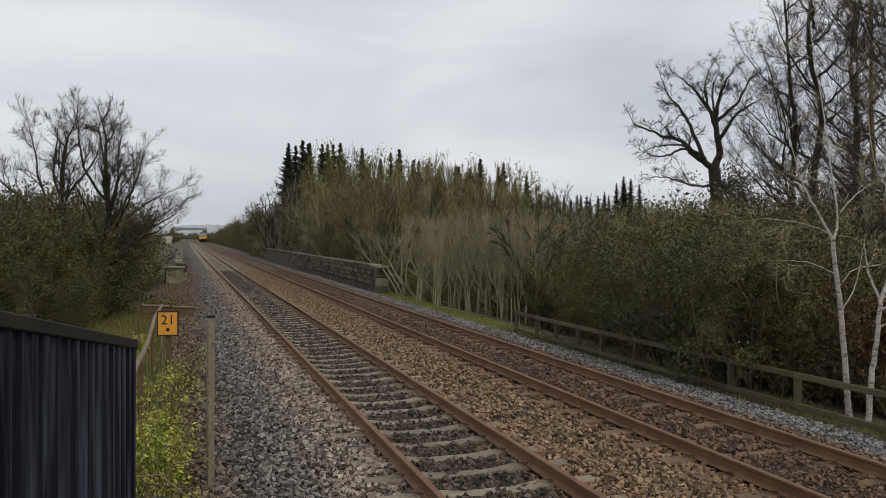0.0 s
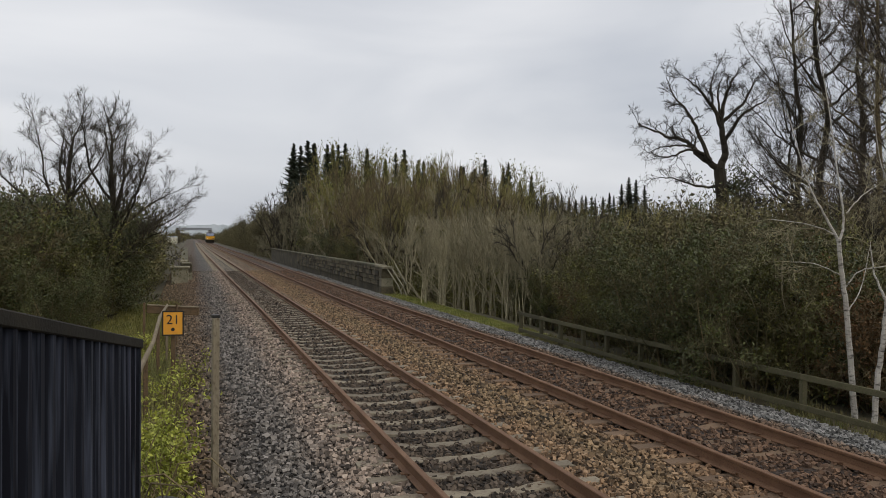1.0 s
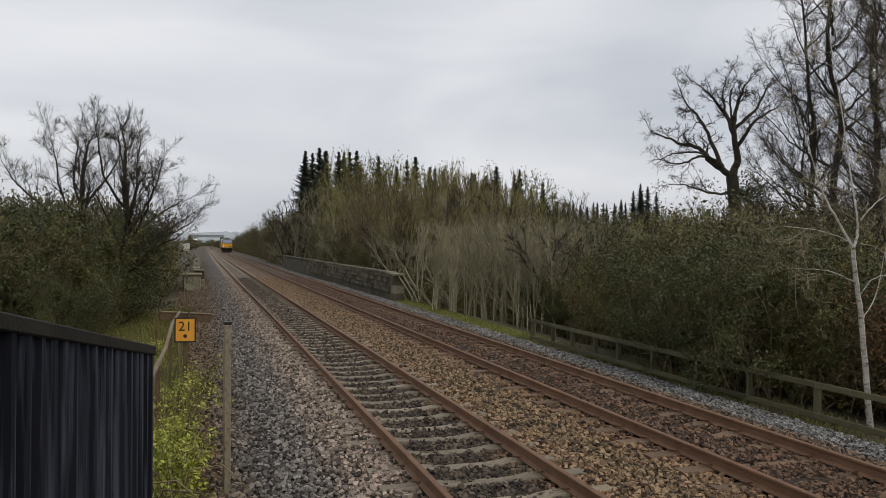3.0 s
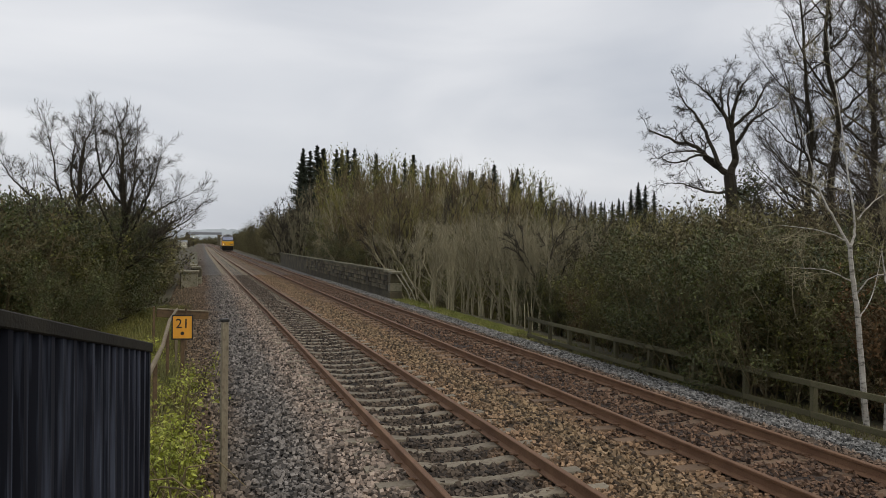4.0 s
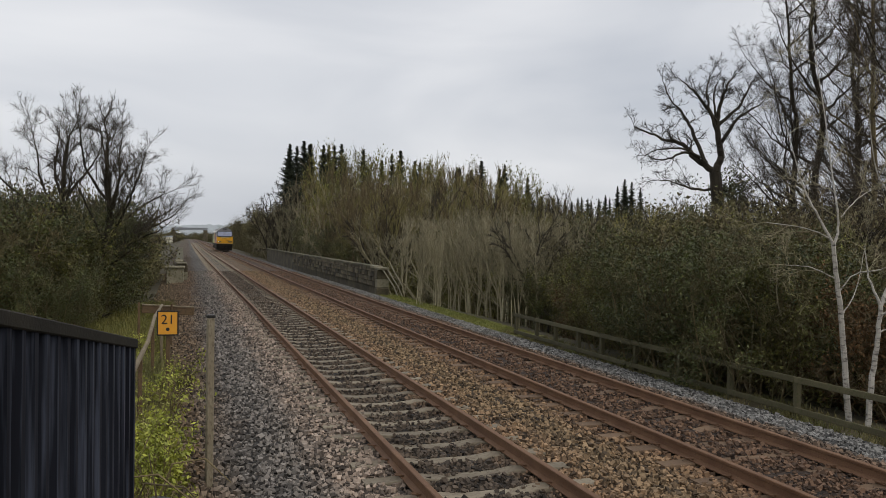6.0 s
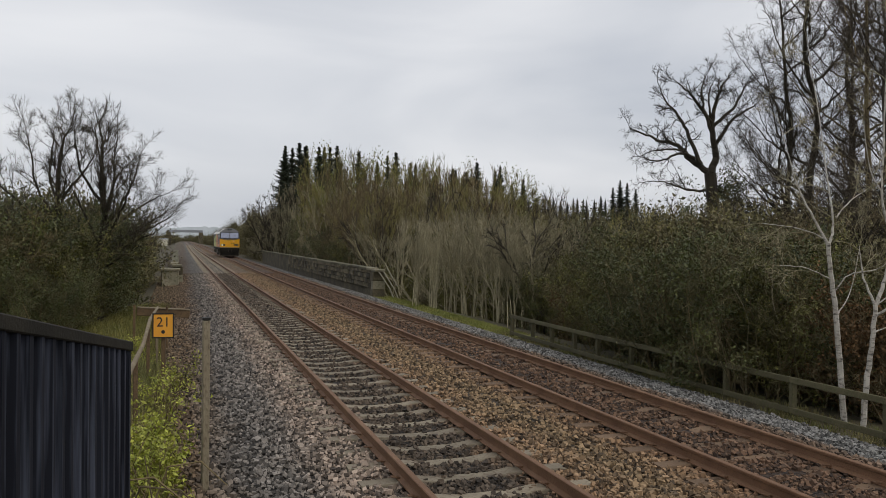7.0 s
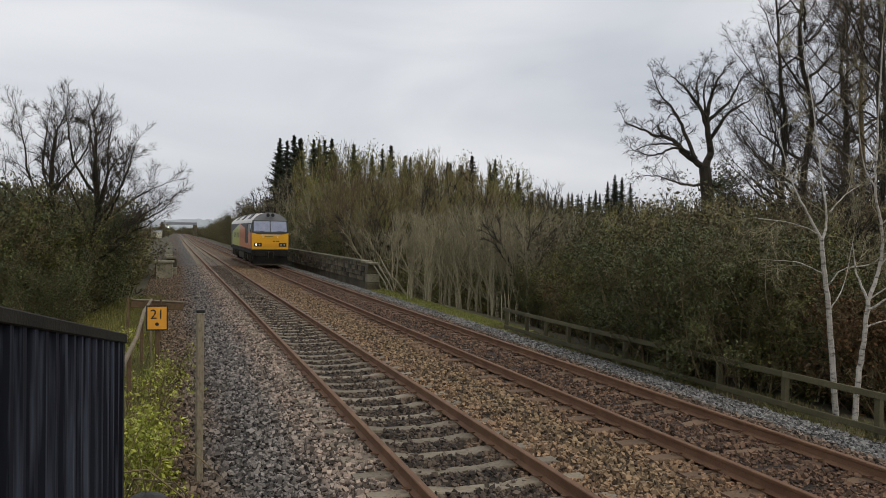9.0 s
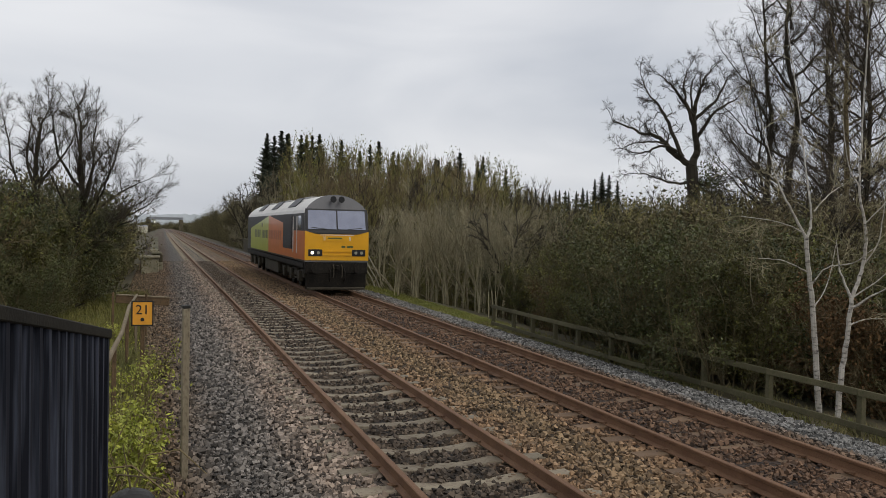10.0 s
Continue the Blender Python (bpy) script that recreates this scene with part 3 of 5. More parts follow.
def height_of(ob):
    return max(v.co.z for c in ob.children for v in c.data.vertices)


def reach(b, d, elevation, height):
    """The scale at which a thing of that height, standing there, rises to an elevation seen from the eye."""
    x, y = spot(b, d)
    return (EYE + d * math.tan(radians(elevation)) - ground_z(x, y)) / height


def plant():
    rng = random.Random(11)
    # the large ivy-clad tree by the embankment; its own x runs across the view
    fine = dict(wiggle=.12, up=.05, angle=(18, 40), ratio=.84, twig=.0048, twig_len=.28, ends=3, third=.25, shoot=.6, buds=2, lift=.35, drift=1.0, kink=.015)
    bough = [((-.6, 3.5), (-1.2, 4.7), (-1.3, 5.9), (-1.4, 6.6)), ((-.6, 3.0), (-1.7, 4.3), (-2.3, 5.1), (-2.5, 5.6)), ((-.6, 2.4), (-1.8, 3.3), (-2.7, 3.8)), ((-.5, 4.3), (0, 5.3), (.25, 6.0), (.3, 6.7)),
             ((1.05, 3.4), (1.5, 4.8), (1.6, 5.8), (1.75, 6.5)), ((1.1, 3.2), (1.9, 4.5), (2.2, 5.3), (2.3, 5.7)), ((1.1, 2.8), (2.1, 3.8), (2.7, 4.6), (2.85, 4.9)), ((1.0, 2.2), (2.1, 3.0), (2.9, 3.5), (3.2, 3.75)),
             ((.9, 1.6), (2.0, 2.2), (2.8, 2.6)), ((-.62, 4.0), (-.9, 5.2), (-.8, 6.2), (-.75, 6.9)), ((1.0, 4.2), (.6, 5.2), (.6, 6.2), (.65, 6.8)), ((-.62, 3.2), (-.1, 4.4), (.1, 5.0)), ((.95, 2.6), (.3, 4.0), (-.1, 5.0)),
             ((1.1, 3.7), (1.3, 5.0), (1.35, 6.2), (1.3, 6.9)), ((-.6, 1.8), (-1.6, 2.4), (-2.6, 2.7)), ((1.1, 3.0), (2.3, 4.1), (3.0, 4.5)), ((1.0, 2.0), (2.3, 2.7), (3.2, 3.1)), ((1.05, 3.6), (2.0, 5.0), (2.6, 5.4)), ((.95, 2.5), (1.9, 3.2), (2.7, 4.0))]
    t = make_limbed("tree", "bare spreading tree with ivy on its stems beside the embankment", "tree", 8,
                    [("trunk", ((-.6, -1.6), (-.62, 1.2), (-.64, 2.6), (-.6, 4.7), (-.5, 6.0), (-.35, 6.7)), .19, .03, 3, .26, .42, .44), ("trunk", ((.1, -1.6), (.55, .8), (.9, 2.3), (1.1, 3.7), (.95, 4.9), (1.0, 6.3), (.95, 6.8)), .2, .03, 3, .26, .42, .44)]
                    + [("limb", c, .06, .014, 3, .24, .2, .44) for c in bough], fine, M["bark_dark"], m=stand(-6.9, 31, 0.0, -18, 1.0, .96))
    for x0, x1, r in ((-.62, -.62, .2), (.1, .55, .21)):
        part("bark", rod([(x0, 0, -1.6), (x0 * .7 + x1 * .3, 0, -.4), (x1, 0, .7)], [r, r * .95, r * .9], 9), M["bark_pale"], t, "pale bark at the foot of the stems")
    clumps = []
    while len(clumps) < 330:
        cxx, czz = rng.gauss(.35, 1.4), rng.uniform(.1, 4.2)
        if abs(cxx - .3) < 2.7 - .4 * abs(czz - 2.2):
            clumps.append((Vector((cxx, rng.gauss(0, .9), czz)), None))
    part("ivy", leaves_at(random.Random(3), clumps, 20000, .036, .2), M["leaf_dark"], t, "dark green ivy over the stems")
    # the oak that stands over the thicket; its own x runs across the view
    gnarled = dict(wiggle=.24, up=.03, angle=(24, 50), ratio=.80, twig=.008, twig_len=.30, ends=3, third=.2, shoot=.6, buds=1, thin=.72, lift=.2, drift=.5, kink=.028)
    crooked = [(((-.5, 6.9), (-1.45, 7.7), (-2.1, 8.6), (-3.0, 8.9), (-3.9, 9.4), (-4.6, 9.7)), .21), (((-1.4, 7.7), (-2.2, 8.0), (-3.1, 7.7), (-4.0, 7.4), (-4.7, 7.6)), .11), (((-1.9, 8.1), (-2.9, 8.3), (-3.8, 8.2)), .08),
               (((-.4, 9.8), (-1.35, 10.9), (-2.0, 11.6), (-2.6, 12.0)), .13), (((-1.0, 7.4), (-1.65, 9.1), (-2.2, 10.4), (-2.85, 11.1), (-3.2, 12.2)), .15), (((-.25, 8.4), (.4, 9.7), (1.2, 10.4), (1.8, 10.8)), .13),
               (((-.35, 9.6), (.65, 10.6), (1.1, 11.6), (1.3, 12.0)), .12), (((-.4, 9.2), (-.95, 10.4), (-1.2, 11.4), (-1.1, 12.2)), .12), (((-.38, 5.9), (-1.6, 5.95), (-2.6, 6.4), (-3.5, 6.5)), .1), (((-.25, 6.0), (.8, 5.7), (1.6, 6.1)), .09),
               (((-.4, 10.0), (-.6, 11.2), (-.3, 12.2)), .09)]
    oak = make_limbed("tree", "old bare oak with crooked limbs above the thicket", "tree", 29,
                      [("trunk", ((.1, -.6), (-.1, 2.4), (-.3, 5.0), (-.47, 6.9)), .42, .33, 3, 0, 0, 0), ("trunk", ((-.5, 6.8), (-.2, 7.8), (-.4, 9.2), (-.36, 10.3), (0, 11.5), (.3, 12.2)), .25, .05, 4, .5, .5, .45)]
                      + [("limb", c, r, .025, 3, .3, .25, .5) for c, r in crooked], gnarled, M["bark_dark"], m=stand(38.1, 47.5, 0.0, -18))
    part("ivy", leaves_at(random.Random(9), [(Vector((rng.gauss(.6, .7), rng.gauss(.5, .4), rng.gauss(5.9, .55))), None) for _ in range(60)], 1800, .09, .22), M["leaf_dark"], oak, "dark ivy round the lower trunk")
    # tall bare trees at the edge of the view
    high = dict(wiggle=.15, up=.035, angle=(20, 42), ratio=.83, twig=.0055, twig_len=.42, ends=3, third=.2, shoot=.6, buds=2, thin=.70, lift=.25, drift=1.0, kink=.025)
    for b, d, h, lx, r, s, bark, twig in [(43.3, 41, 17.0, -1.3, .21, 31, "bark_dark", "bark_dark"), (44.2, 39, 18.5, -.5, .24, 32, "bark_dark", "bark_dark"), (45.8, 43, 18.0, .5, .2, 41, "bark_dark", "twig_grey"), (47.2, 38, 17.5, .2, .2, 33, "bark_brown", "twig_grey"),
                                          (48.6, 41, 18.0, -.3, .2, 42, "bark_dark", "twig_grey"), (50.2, 36, 17.0, .3, .2, 36, "bark_brown", "twig_grey"), (46.5, 47, 17.0, -.3, .18, 44, "bark_dark", "twig_grey"), (49.6, 46, 18.0, .1, .18, 45, "bark_dark", "twig_grey"),
                                          (48.0, 33, 14.0, .3, .13, 47, "bark_dark", "twig_grey"), (42.4, 45, 11.0, -.6, .13, 51, "bark_dark", "bark_dark")]:
        q = random.Random(s)
        limbs = [("trunk", [(lx * f + q.gauss(0, .16) * (f > 0), h * f - .4) for f in (0, .16, .32, .48, .64, .8, .93)], r, .03, 3, .6, .3, .6)]
        for k in range(14):
            f = .12 + .76 * (k + q.random()) / 14
            g, ln, a = q.choice((-1, 1)), h * .24 * (1.15 - .75 * f) * q.uniform(.75, 1.2), q.uniform(0, 6.28)
            ux, uy, z = lx * f, 0.0, h * f - .4
            course = [(ux, uy, z)]
            for e, rise in ((.3, .16), (.62, .42), (1.0, .85)):
                course.append((ux + g * abs(math.cos(a)) ** .5 * ln * e * .8, math.sin(a) * ln * e * .8, z + ln * rise * (.5 + f)))
            limbs.append(("limb", course, r * .42 * (1.1 - .6 * f), .014, 3, .46, .15, .6))
        make_limbed("tree", "tall bare tree with fine twigs behind the thicket", "tree", s, limbs, high, M[bark], "tall bare trees", stand(b, d, 0.0, -18), M[twig])
    # birches by the fence
    slim = dict(wiggle=.14, up=.01, angle=(18, 40), ratio=.82, twig=.0032, twig_len=.22, ends=3, third=.15, shoot=.6, thin=.66, lift=.1, drift=.5, kink=.005)
    birches = [(46.0, 15.4, ((.05, -.7), (-.04, .4), (-.14, 1.45), (-.23, 2.1), (-.3, 2.75)), .058, .036,
                [((-.3, 2.7), (-.5, 3.2), (-.72, 3.75), (-.95, 4.9)), ((-.3, 2.7), (-.17, 3.0), (-.16, 3.65), (-.2, 4.95), (-.27, 6.6)), ((-.2, 1.85), (.05, 2.2), (.45, 2.3), (.8, 2.6)), ((-.1, 1.5), (.2, 1.9), (.45, 2.6)), ((-.24, 2.1), (-.7, 2.3), (-1.25, 2.35)),
                 ((-.32, 2.8), (-.7, 3.0), (-1.3, 3.1)), ((-.17, 3.2), (.15, 3.5), (.5, 3.7))]),
               (46.9, 15.2, ((.07, -.7), (.16, .47), (.23, 1.07), (.28, 1.66), (.42, 2.06), (.5, 2.56), (.47, 3.05), (.37, 3.5), (.37, 4.4), (.43, 6.2)), .054, .011,
                [((.28, 1.66), (.1, 2.15), (.05, 2.7)), ((.28, 1.5), (.6, 1.75), (1.0, 2.0)), ((.5, 2.3), (.75, 2.7), (.85, 3.4)), ((.3, 1.7), (.7, 2.0), (1.1, 2.4)), ((.47, 3.0), (.75, 3.4), (.95, 4.2)), ((.38, 3.6), (.1, 4.0), (-.1, 4.8)), ((.24, 1.2), (.6, 1.3), (1.0, 1.3))])]
    for k, (b, d, course, r0, r1, arms) in enumerate(birches):
        make_limbed("birch", "slender silver birch with bare branches beside the fence", "tree", 50 + k,
                    [("trunk", course, r0, r1, 3, 0 if k == 0 else .9, .6, .35)] + [("limb", c, .028 if i < 2 else .014, .006, 3, .35, .35, .3) for i, c in enumerate(arms)], slim, M["bark_birch"], "birches by the fence", stand(b, d, 0.0, -18), M["bark_pale"])
    # kinds of thicket, each built once and then repeated
    kinds, tops = {}, {}

    brush = dict(wiggle=.16, up=.025, angle=(20, 42), ratio=.80, twig=.010, twig_len=.38, ends=7, third=.5, shoot=.95, thin=.70)
    whip = dict(wiggle=.08, up=.05, angle=(11, 26), ratio=.80, twig=.007, twig_len=.45, ends=5, third=.3, shoot=.8, thin=.74)

    def kind(key, name, label, category, seed, stems, prm, bark, twig, leaf=None, b=0, d=0, elev=0, group=""):
        if prm in (brush, whip):
            starts = [((x, y, -.3), (lx, ly, 1), ln * .32, r, 4) for x, y, lx, ly, ln, r in stems]
            t = make_forked(name, label, category, seed, starts, prm, bark, group, None, twig, leaf)
        else:
            t = make_tree(name, label, category, seed, stems, prm, bark, twig, leaf, group)
        kinds[key], tops[key] = t, height_of(t)
        t.matrix_basis = stand(b, d, None, 0, reach(b, d, elev, tops[key]))

    kind("sap1", "sapling", "clump of pale slender bare saplings", "tree", 71, ring(rng, 4, .9, .12, 6.5, .065), whip, M["bark_sapling"], M["bark_pale"], group="pale saplings", b=23.3, d=37, elev=2.3)
    kind("sap2", "sapling", "clump of pale slender bare saplings", "tree", 72, ring(rng, 3, .9, .12, 6.0, .07), whip, M["bark_sapling"], M["bark_pale"], group="pale saplings", b=26.0, d=33, elev=2.0)
    kind("brown1", "thicket_tree", "bare brown multi-stemmed tree in the thicket", "tree", 73, ring(rng, 4, 1.3, .3, 6.5, .08), brush, M["bark_brown"], M["bark_brown"], group="thicket trees", b=20, d=70, elev=4.5)
    kind("brown2", "thicket_tree", "bare brown multi-stemmed tree in the thicket", "tree", 74, ring(rng, 4, 1.5, .35, 6.0, .075), brush, M["bark_pale"], M["twig_olive"], group="thicket trees", b=25, d=66, elev=3.5)
    kind("grey", "thicket_tree", "grey bare multi-stemmed tree in the thicket", "tree", 78, ring(rng, 4, 1.3, .35, 6.0, .075), brush, M["bark_pale"], M["bark_pale"], group="thicket trees", b=10.5, d=96, elev=5.0)
    kind("olive", "thicket_tree", "thicket tree with a haze of olive spring leaves", "tree", 75, ring(rng, 4, 1.2, .3, 6.5, .08), brush, M["bark_brown"], M["twig_olive"], (M["leaf_spring"], 3500, .06, .15), group="thicket trees", b=15, d=98, elev=6.0)
    kind("dark", "thicket_tree", "dark bare multi-stemmed tree in the thicket", "tree", 79, ring(rng, 4, 1.3, .3, 6.2, .085), brush, M["bark_dark"], M["bark_dark"], group="thicket trees", b=29, d=58, elev=3.2)
    kind("bush", "bush", "dense dark green bush with small leaves", "bush", 76, ring(rng, 9, .9, .5, 3.4, .03), THICKET, M["bark_brown"], M["hedge_twig"], (M["leaf_dark"], 11000, .045, .13, 260), group="bushes along the fence", b=36, d=20, elev=1.8)
    kind("bush2", "bush", "olive green bush with small spring leaves", "bush", 77, ring(rng, 8, 1.0, .5, 3.4, .03), THICKET, M["bark_brown"], M["hedge_twig"], (M["leaf_olive"], 8500, .045, .13, 220), group="bushes along the fence", b=31, d=24, elev=1.0)

    kind("bracken", "bush", "low tangle of rust brown dead leaves", "bush", 85, ring(rng, 8, .8, .5, 2.6, .02), THICKET, M["bark_brown"], M["bark_brown"], (M["leaf_brown"], 6000, .045, .12, 200), group="bushes along the fence", b=49.6, d=16.4, elev=-1.5)
    kind("hedge", "hedge_tree", "dense bare brown hedgerow tree beside the line", "tree", 83, ring(rng, 5, 1.3, .35, 5.0, .06), brush, M["bark_brown"], M["hedge_twig"], (M["hedge_twig"], 13000, .06, .3), group="hedgerow trees", b=5.3, d=128, elev=2.2)

    def put(key, b, d, elev, spread=1.0):
        s = reach(b, d, elev * rng.uniform(.93, 1.05), tops[key])
        w = max(.7, min(s, 1.35)) * spread
        x, y = spot(b, d)
        q = kinds[key].scale
        return copy_thing(kinds[key], pose(x, y, ground_z(x, y), 0, 0, rng.uniform(0, 360)) @ Matrix.Diagonal((w / q.x, w / q.y, s / q.z, 1)))

    # pale saplings behind the verge
    for b, d, e in [(15.0, 56, 2.4), (16.0, 52, 2.2), (17.5, 48, 2.4), (19.0, 44, 2.2), (20.2, 42, 2.6), (21.0, 38.5, 2.0), (21.8, 41, 2.8), (22.6, 36, 1.8), (24.2, 35, 2.4), (24.8, 39, 2.4), (25.3, 31, 1.6), (27.2, 33, 2.3),
                    (28.5, 35, 2.3), (18.4, 55, 3.0), (13.5, 62, 3.0), (20.8, 50, 3.2), (23.4, 47, 3.3), (26.2, 45, 3.0)]:
        put(rng.choice(("sap1", "sap2")), b, d, e)
    for i in range(16):
        b = 16.5 + 12.5 * (i + rng.random()) / 16
        put(rng.choice(("sap1", "sap2")), b, rng.uniform(30, 36) if b > 22 else rng.uniform(36, 46), rng.uniform(1.0, 2.2), .6)
    for b, d, e in [(43, 34, 4.5), (44.6, 31, 5.0), (46.3, 33, 5.5), (47.8, 30, 5.5), (49.5, 31, 6.0), (51.5, 30, 6.0), (41.2, 36, 3.8), (45.5, 28, 4.2), (48.8, 27, 4.6), (40.2, 33, 3.6), (42.2, 30, 4.0), (47, 26, 4.4), (50.2, 26, 5.2), (46.8, 36, 6.5), (49.4, 36, 7.5)]:
        put(rng.choice(("hedge", "dark", "dark", "brown1")), b, d, min(e, 4.2))
    # bushes behind the fence
    for b, d, k, e in [(29.5, 29, "bush2", .4), (32.5, 26, "bush2", 1.0), (33.5, 22, "bush", .9), (35, 23, "bush", 1.9), (37.5, 19, "bush", 2.0), (39, 21.5, "bush", 2.2), (40, 18, "bush", 1.2),
                       (42, 19.5, "bush2", 2.0), (43.5, 18, "bush2", 1.0), (45.5, 19.5, "bush2", 2.0), (47.5, 19, "bush2", 2.0), (49.5, 18, "bush", 2.0), (41, 24, "bush2", 2.6), (36.5, 27, "bush2", 2.5),
                       (33, 30, "bush2", 2.0), (38, 29, "bush2", 2.8), (44, 25, "bush2", 2.7), (48, 25, "bush2", 2.7), (30, 36, "bush2", 1.6), (52, 20, "bush2", 2.2), (27.5, 37, "bush2", .9), (24.5, 42, "bush2", .8),
                       (21, 46, "bush2", .8), (18, 52, "bush2", .6), (15.5, 58, "bush2", .7), (13, 64, "bush", 1.0), (11, 74, "bush", 1.5), (9.5, 84, "bush", 1.8)]:
        put(k, b, d, e)
    for k, (b, d, n) in enumerate([(39.9, 18.4, 3), (41.6, 17.6, 3), (43.2, 17.4, 2), (37.2, 19.6, 3), (34.2, 21.2, 3)]):
        q = random.Random(300 + k)
        stems = []
        for i in range(n):
            x, y, z, lx = q.uniform(-.5, .5), q.uniform(-.4, .4), -1.2, q.choice((-.3, .3))
            course = [(x, y, z)]
            for st in range(4):
                x, y, z = x + lx * q.uniform(-.4, 1.8), y + q.gauss(0, .12), z + q.uniform(.6, 1.0)
                course.append((x, y, z))
            stems.append(("stem", course, q.uniform(.018, .034), .008, 2, .4, .3, .3))
        make_limbed("hazel", "pale crooked multi-stemmed shrub behind the fence", "shrub", 300 + k, stems, dict(slim, kink=.008), M["bark_pale" if k % 2 == 0 else "bark_brown"], "pale crooked shrubs", stand(b, d, 0.0, -18), M["bark_brown"])
    # the thicket up the slope, row behind row
    for i in range(24):
        b = 9.8 + 19.7 * (i + rng.random()) / 24
        put(rng.choice(("brown1", "brown2", "grey", "dark", "dark")), b, rng.uniform(58, 68) if b > 13 else rng.uniform(76, 88), .64 * table(b, SKYLINE))
    for i in range(30):
        b = 9.4 + 18.1 * (i + rng.random()) / 30
        put(rng.choice(("brown1", "brown2", "dark", "grey", "olive")), b, rng.uniform(72, 84) if b > 13 else rng.uniform(90, 100), .84 * table(b, SKYLINE))
    for i in range(30):
        b = 9.5 + 16 * (i + rng.random()) / 30
        k = "olive" if 11 < b < 14.5 or 21 < b < 23.5 or rng.random() < .3 else rng.choice(("brown1", "dark", "brown2"))
        put(k, b, rng.uniform(95, 108), 1.03 * table(b, SKYLINE), 1.27)
    for b, d, e in [(7.9, 106, 4.8), (8.6, 100, 4.6), (9.3, 94, 4.2), (7.4, 112, 4.2), (10.2, 92, 4.0)]:
        put("grey", b, d, e)
    for i in range(44):
        b = 26 + 28 * (i + rng.random()) / 44
        put(rng.choice(("brown2", "hedge", "dark", "dark", "bush", "hedge")), b, rng.uniform(32, 56), rng.uniform(2.6, 3.4) + (.6 if 32.5 < b < 46 else 0))
    for i in range(16):
        b = 27 + 26 * (i + rng.random()) / 16
        put(rng.choice(("brown2", "hedge")), b, rng.uniform(62, 80), rng.uniform(3.2, 3.6), 1.3)
    # hedge beside the line beyond the bridge
    for i in range(46):
        y = 112 + i * 5.5
        x = 15.8 + cx(y) + rng.uniform(0, 4)
        d, b = math.hypot(x, y), math.degrees(math.atan2(x, y))
        put("hedge", b, d, table(b, [(.4, .37), (1.5, .5), (2.7, .8), (4.2, 1.6), (5.7, 2.6), (6.3, 2.9)]), 1.0)
    # undergrowth on the falling ground on the other side
    for i in range(64):
        b = -24 + 23.4 * (i + rng.random()) / 64
        d = rng.uniform(26, 48) if b < -5.5 else rng.uniform(52, 100)
        x, y = spot(b, d)
        if x > -3.2:
            continue
        e = table(b, [(-24, 4.0), (-12, 3.8), (-7, 3.4), (-5, 1.8), (-3, 0.4), (-1, 0.0)])
        put(rng.choice(("brown1", "dark", "brown2", "bush2", "bush", "bush")), b, d, e * rng.uniform(.5, 1.0) + .1)
    for i in range(26):
        b = -24 + 20 * (i + rng.random()) / 26
        put(rng.choice(("brown1", "hedge", "hedge", "dark")), b, rng.uniform(60, 85), table(b, [(-24, 4.6), (-12, 4.4), (-7.5, 4.1), (-5.6, 2.6), (-4.2, 1.4)]) * rng.uniform(.8, 1.05), 1.3)
    for i in range(16):
        y = 25 + i * 2.2
        x = -3.1 - rng.uniform(0, 1.6) 
        d, b = math.hypot(x, y), math.degrees(math.atan2(x, y))
        put(rng.choice(("bush", "bush", "bush2")), b, d, rng.uniform(-1.4, -.2), .9)
    for i in range(12):
        b = -17 + 11 * (i + rng.random()) / 12
        put("hedge", b, rng.uniform(42, 54), table(b, [(-17, 4.3), (-9, 4.3), (-6, 3.2)]) * rng.uniform(.92, 1.05), 1.1)
    # woods along the line far off
    for b, d, e in [(6.3, 112, 3.4), (6.8, 108, 4.6), (7.2, 104, 5.0), (5.9, 118, 3.0)]:
        put(rng.choice(("grey", "dark")), b, d, e)
    for i in range(80):
        y = rng.uniform(330, 640)
        x = rng.choice((-1, 1)) * rng.uniform(19, 54)
        d, b = math.hypot(x, y), math.degrees(math.atan2(x, y))
        put("hedge", b, d, rng.uniform(.25, .62), 1.6)
    for i in range(46):
        y = rng.uniform(690, 1000)
        x = rng.choice((-1, 1, 1)) * rng.uniform(9, 34) + 4
        d, b = math.hypot(x, y), math.degrees(math.atan2(x, y))
        put("hedge", b, d, rng.uniform(.3, .6), 2.4)
    for b, d, e in [(47.3, 18.2, -1.0), (48.8, 18.5, .2), (50.8, 17, -.8), (45.4, 19.0, -1.4), (29.0, 28, -1.2), (36.0, 23, -1.6)]:
        put("bracken", b, d, e, .9)
    # low growth at the foot of the thicket
    for i in range(18):
        b = 24 + 24 * (i + rng.random()) / 18
        d = 13.2 / math.sin(radians(b)) + rng.uniform(.3, 2.5)
        put(rng.choice(("bush2", "bush2", "bush")), b, d, table(b, [(24, -1.2), (36, -1.0), (48, -2.5)]) * rng.uniform(.8, 1.3), .8)
    # conifers at the top of the wood
    cs = []
    for k, (h, r, mt, lb) in enumerate([(20, 4.6, "needle", "tall dark spruce at the top of the wood"), (17, 4.2, "needle", "dark spruce at the top of the wood"), (18, 4.0, "larch", "larch with thin greenish twigs at the top of the wood")]):
        b, d = 7.0 + k * 1.4, 126
        cs.append((make_conifer(lb, 90 + k, h, r, M[mt], stand(b, d, None, 0, reach(b, d, 7.0, h))), h))

